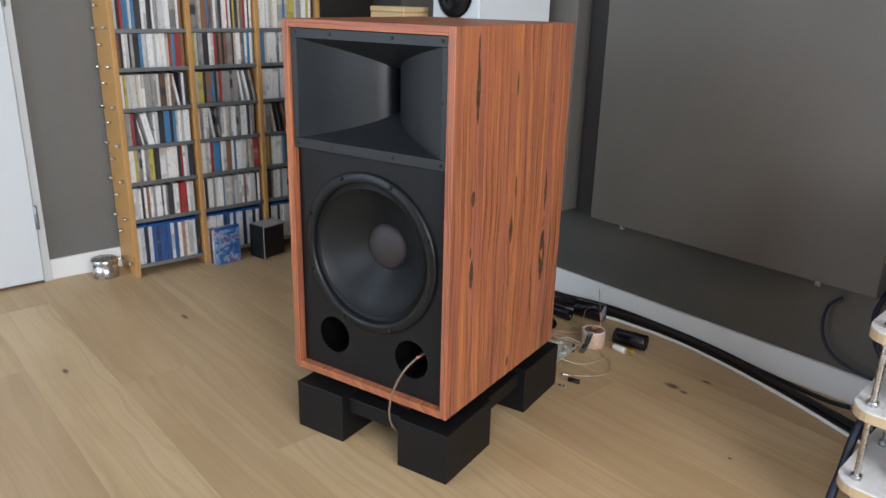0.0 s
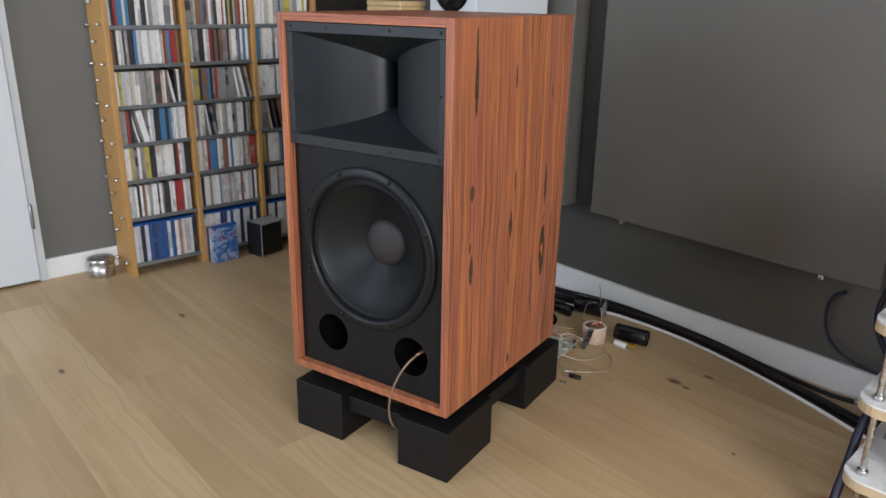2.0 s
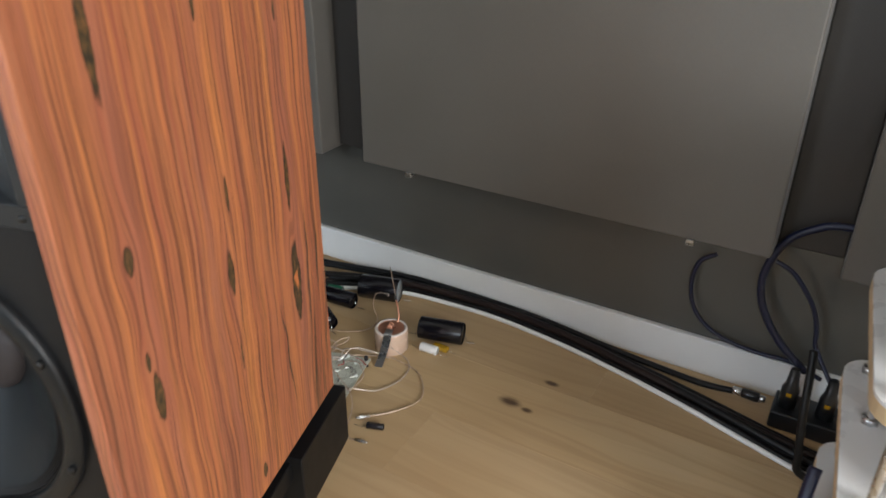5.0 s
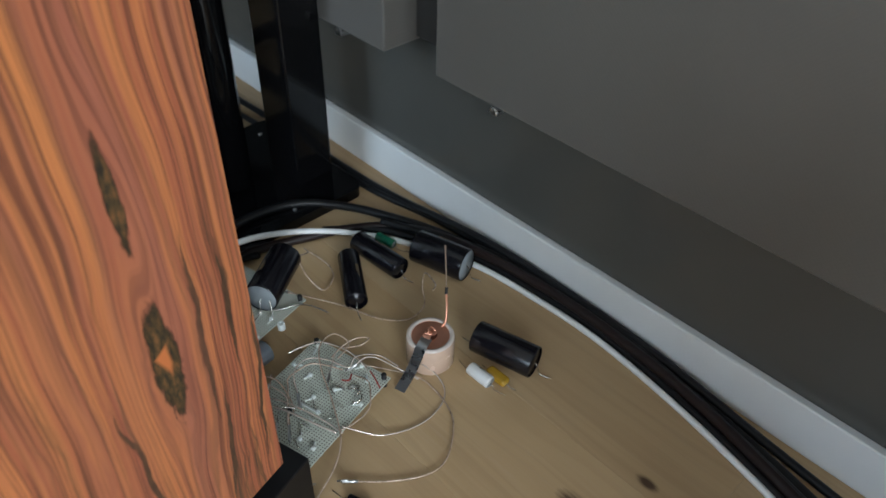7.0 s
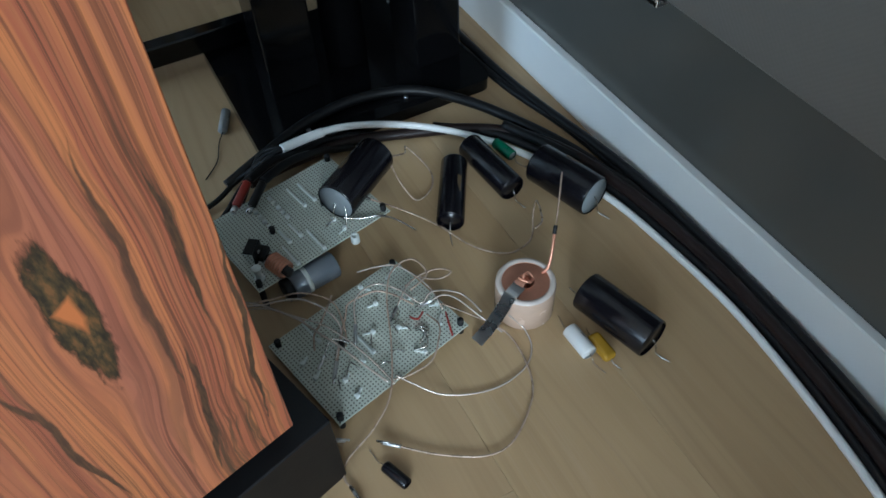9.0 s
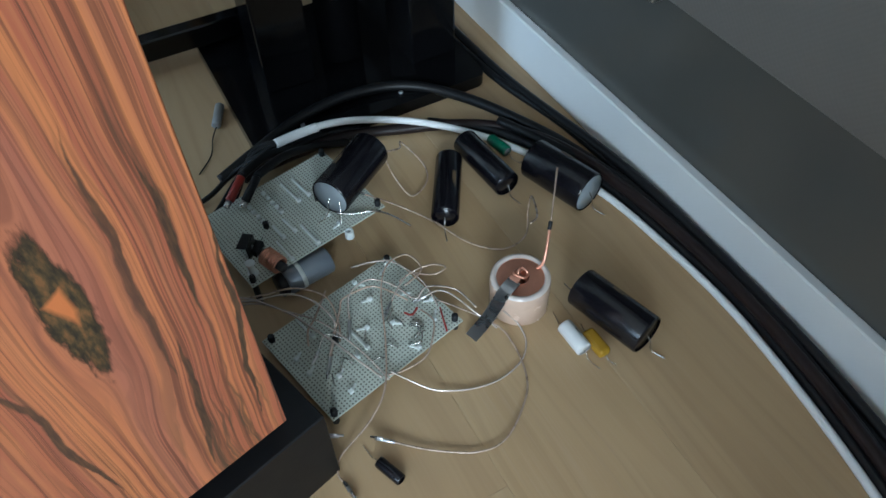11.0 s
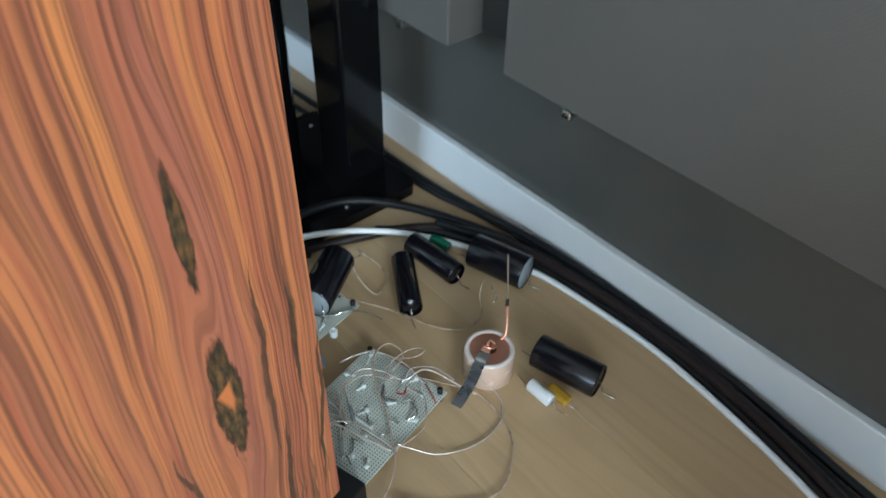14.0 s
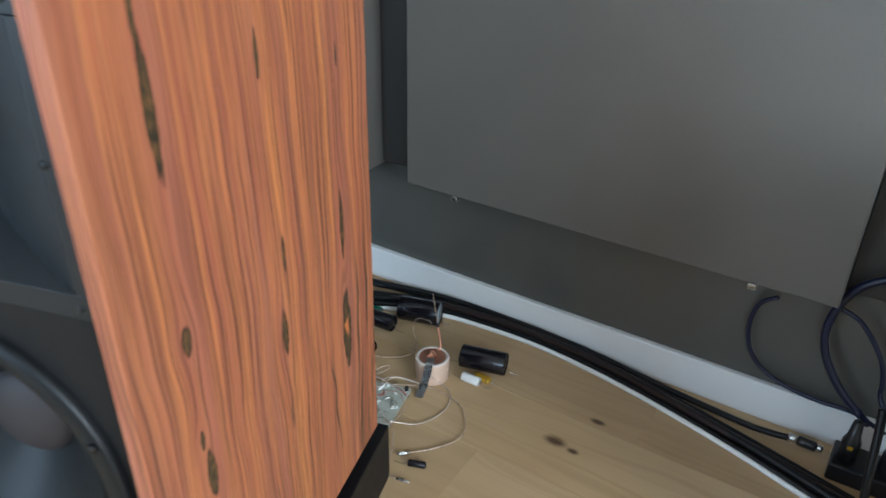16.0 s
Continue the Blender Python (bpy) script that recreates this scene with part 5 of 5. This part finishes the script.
zb = 0.024
wire([(1.706, 1.580, zb), (1.722, 1.562, 0.016), (1.745, 1.541, 0.006), (1.780, 1.524, 0.003), (1.818, 1.517, 0.003), (1.856, 1.526, 0.003), (1.877, 1.547, 0.003), (1.880, 1.572, 0.010), (1.866, 1.585, 0.030)])
wire([(1.700, 1.570, zb), (1.686, 1.619, 0.030), (1.662, 1.676, 0.032), (1.633, 1.715, 0.028), (1.601, 1.757, 0.018), (1.560, 1.770, 0.020)])
wire([(1.672, 1.505, 0.006), (1.706, 1.476, 0.004), (1.750, 1.449, 0.004), (1.786, 1.447, 0.004), (1.826, 1.473, 0.004), (1.850, 1.503, 0.004), (1.861, 1.552, 0.004), (1.852, 1.590, 0.010), (1.804, 1.648, 0.022)], clip=True, mat="copper_wire")
wire([(1.604, 1.488, 0.004), (1.602, 1.502, 0.004), (1.614, 1.520, 0.004), (1.656, 1.537, 0.012), (1.690, 1.562, zb), (1.718, 1.617, 0.033), (1.741, 1.676, 0.044), (1.765, 1.709, 0.048), (1.796, 1.715, 0.046), (1.804, 1.688, 0.040), (1.774, 1.676, 0.038)], clip=True, mat="copper_wire")
wire([(1.565, 1.770, 0.030), (1.611, 1.759, 0.028), (1.650, 1.744, 0.034), (1.680, 1.711, 0.034), (1.678, 1.668, 0.028), (1.670, 1.648, 0.024)], mat="copper_wire")
wire([(1.790, 1.834, 0.056), (1.836, 1.817, 0.022), (1.870, 1.779, 0.008), (1.894, 1.723, 0.006), (1.929, 1.689, 0.006), (1.966, 1.690, 0.012), (1.985, 1.715, 0.030), (1.978, 1.700, 0.075), (1.946, 1.642, 0.110), (1.925, 1.626, 0.122)], mat="copper_wire", clip=True)
wire([(1.832, 1.868, 0.086), (1.872, 1.888, 0.060), (1.898, 1.940, 0.020), (1.911, 1.890, 0.008), (1.898, 1.856, 0.006), (1.866, 1.842, 0.006), (1.852, 1.866, 0.030), (1.842, 1.872, 0.070)], mat="copper_wire")
wire([(1.692, 1.668, 0.026), (1.707, 1.699, 0.036), (1.738, 1.709, 0.036), (1.763, 1.688, 0.032), (1.779, 1.658, 0.028), (1.799, 1.663, 0.034), (1.834, 1.653, 0.018), (1.846, 1.618, 0.012)], mat="silver_wire", clip=True)
wire([(1.641, 1.648, 0.022), (1.657, 1.660, 0.032), (1.674, 1.648, 0.028)], mat="tin_lead", r=0.0012, clip=True)
wire([(1.600, 1.545, 0.020), (1.585, 1.552, 0.022), (1.560, 1.560, 0.022)], mat="tin_lead", r=0.0014, clip=True)
wire([(1.572, 1.772, 0.024), (1.596, 1.755, 0.030), (1.621, 1.746, 0.034), (1.645, 1.734, 0.036), (1.662, 1.713, 0.036), (1.671, 1.692, 0.035), (1.674, 1.671, 0.032), (1.666, 1.658, 0.027), (1.650, 1.634, 0.021)], r=0.0014)
wire([(1.570, 1.780, 0.024), (1.596, 1.757, 0.030), (1.630, 1.710, 0.034), (1.644, 1.681, 0.034), (1.662, 1.646, 0.032), (1.677, 1.612, 0.028), (1.694, 1.578, 0.022)], r=0.0016)
wire([(1.651, 1.633, 0.021), (1.669, 1.660, 0.027), (1.687, 1.686, 0.031), (1.696, 1.698, 0.034), (1.718, 1.701, 0.034), (1.738, 1.699, 0.033), (1.755, 1.685, 0.029), (1.771, 1.663, 0.024)], mat="copper_wire", r=0.0013, clip=True)
wire([(1.730, 1.750, 0.021), (1.754, 1.741, 0.027), (1.776, 1.728, 0.031), (1.789, 1.705, 0.032), (1.797, 1.684, 0.031), (1.801, 1.662, 0.028), (1.801, 1.639, 0.022)], r=0.0013)
wire([(1.775, 1.696, 0.022), (1.794, 1.694, 0.034), (1.818, 1.687, 0.042), (1.831, 1.672, 0.045), (1.817, 1.669, 0.044), (1.804, 1.679, 0.039), (1.795, 1.697, 0.030)], mat="copper_wire", r=0.0012)
wire([(1.792, 1.656, 0.026), (1.807, 1.650, 0.036), (1.820, 1.636, 0.036), (1.836, 1.603, 0.026), (1.855, 1.581, 0.006)], clip=True)
wire([(1.748, 1.665, 0.030), (1.765, 1.680, 0.032), (1.785, 1.696, 0.030)], clip=True)
wire([(1.779, 1.643, 0.022), (1.784, 1.618, 0.028), (1.772, 1.596, 0.030), (1.751, 1.575, 0.028), (1.720, 1.574, 0.022), (1.702, 1.579, 0.020)], mat="copper_wire", r=0.0012)
wire([(1.802, 1.634, 0.022), (1.796, 1.614, 0.026), (1.793, 1.599, 0.020)], mat="red", r=0.0012, label="short red wire end on the board")
wire([(1.759, 1.649, 0.022), (1.765, 1.639, 0.026), (1.776, 1.647, 0.024)], mat="red", r=0.0014, label="short red wire end on the board")
wire([(1.634, 1.663, 0.020), (1.641, 1.679, 0.028), (1.657, 1.693, 0.030), (1.684, 1.727, 0.026)], mat="copper_wire", r=0.0014)
wire([(1.742, 1.603, 0.021), (1.756, 1.599, 0.025), (1.763, 1.609, 0.025), (1.764, 1.627, 0.021)], mat="tin_lead", r=0.0011)
wire([(1.751, 1.822, 0.072), (1.748, 1.814, 0.060), (1.742, 1.804, 0.046)], mat="tin_lead", r=0.0010, label="stiff tinned lead between capacitor and board")
wire([(1.745, 1.822, 0.052), (1.766, 1.814, 0.047), (1.790, 1.806, 0.047), (1.812, 1.800, 0.034), (1.836, 1.785, 0.012)], mat="tin_lead", r=0.0015, label="bright lead lying across the board corner")
part("spacer", turned([(0.0028, 0.0), (0.0058, 0.0), (0.0062, 0.0006), (0.0062, 0.0125), (0.0058, 0.013), (0.0028, 0.013), (0.0028, 0.0)], 20, pose(0.148, -0.004, -0.011)), M["zip"], board2, "white nylon spacer")
part("post", rod((0.066, 0.083, 0.0018), (0.066, 0.083, 0.012), 0.0042, 12), M["rubber"], board1, "black standoff post")
spool = thing("nylon_bobbin", B2 @ pose(0.012, 0.018, 0.0018), "white nylon bobbin standing on the board edge", "bobbin")
part("stem", rod((0, 0, 0.001), (0, 0, 0.020), 0.0042, 16), M["zip"], spool)
part("flange", rod((0, 0, 0.0), (0, 0, 0.003), 0.0075, 20), M["zip"], spool)
part("flange", rod((0, 0, 0.020), (0, 0, 0.023), 0.0065, 20), M["zip"], spool)
bracket = thing("heat_sink", B2 @ pose(0.030, 0.048, 0.0018, 0, 0, 40), "black bent metal heat sink on the board", "heat sink")
part("plate", boxes(((-0.013, -0.001, 0.0), (0.013, 0.001, 0.024)), bevel=0.0004), M["device"], bracket)
part("wing", boxes(((-0.013, 0.0012, 0.022), (0.013, 0.014, 0.024)), bevel=0.0004), M["device"], bracket)
part("screw", rod((0.0, -0.001, 0.014), (0.0, -0.003, 0.014), 0.003, 12), M["steel"], bracket, "bright screw head")
rs = random.Random(9)
for k in range(14):
    bx, by = rs.uniform(0.02, 0.18), rs.uniform(0.02, 0.125)
    a = rs.uniform(0, 6.28)
    p = [Vector((bx + 0.009 * i * math.cos(a), by + 0.009 * i * math.sin(a), 0.003 + 0.004 * math.sin(i * 1.5))) for i in range(3)]
    wire([tuple(B1 @ q) for q in p], 0.0009, "tin_lead", label="clipped component lead on the board")

# ---- oak floor, plank by plank ----
floor = thing("floor", None, "wide oiled oak floorboards running along the grey wall", "floor", kind="structure")
solid("subfloor", boxes(((X0 - 0.2, Y0 - 0.2, -0.10), (X1 + 0.2, Y1 + 0.2, -0.016))), M["block"], "dark screed under the floorboards", "subfloor", kind="structure")
PW = 0.19
known = {2: 2.27, 7: 1.40, 8: 0.62, 4: 1.83, 1: 1.12, 5: 2.60, 6: 0.35}
fr = random.Random(3)
i0, i1 = math.floor((X0 - 0.43) / PW), math.ceil((X1 - 0.43) / PW)
for i in range(i0, i1):
    xa, xb = max(X0, 0.43 + PW * i), min(X1, 0.43 + PW * (i + 1))
    start = known.get(i + 1, fr.uniform(0.2, 2.0))
    cuts = [Y0]
    y = start - 1.9 * 5
    while y < Y1:
        if y > Y0 + 0.05:
            cuts.append(y)
        y += 1.9
    cuts.append(Y1)
    for ya, yb in zip(cuts, cuts[1:]):
        part("plank", boxes(((xa + 0.0001, ya + 0.0001, -0.016), (xb - 0.0001, yb - 0.0001, 0.0)), bevel=0.0004), M["oak"], floor)
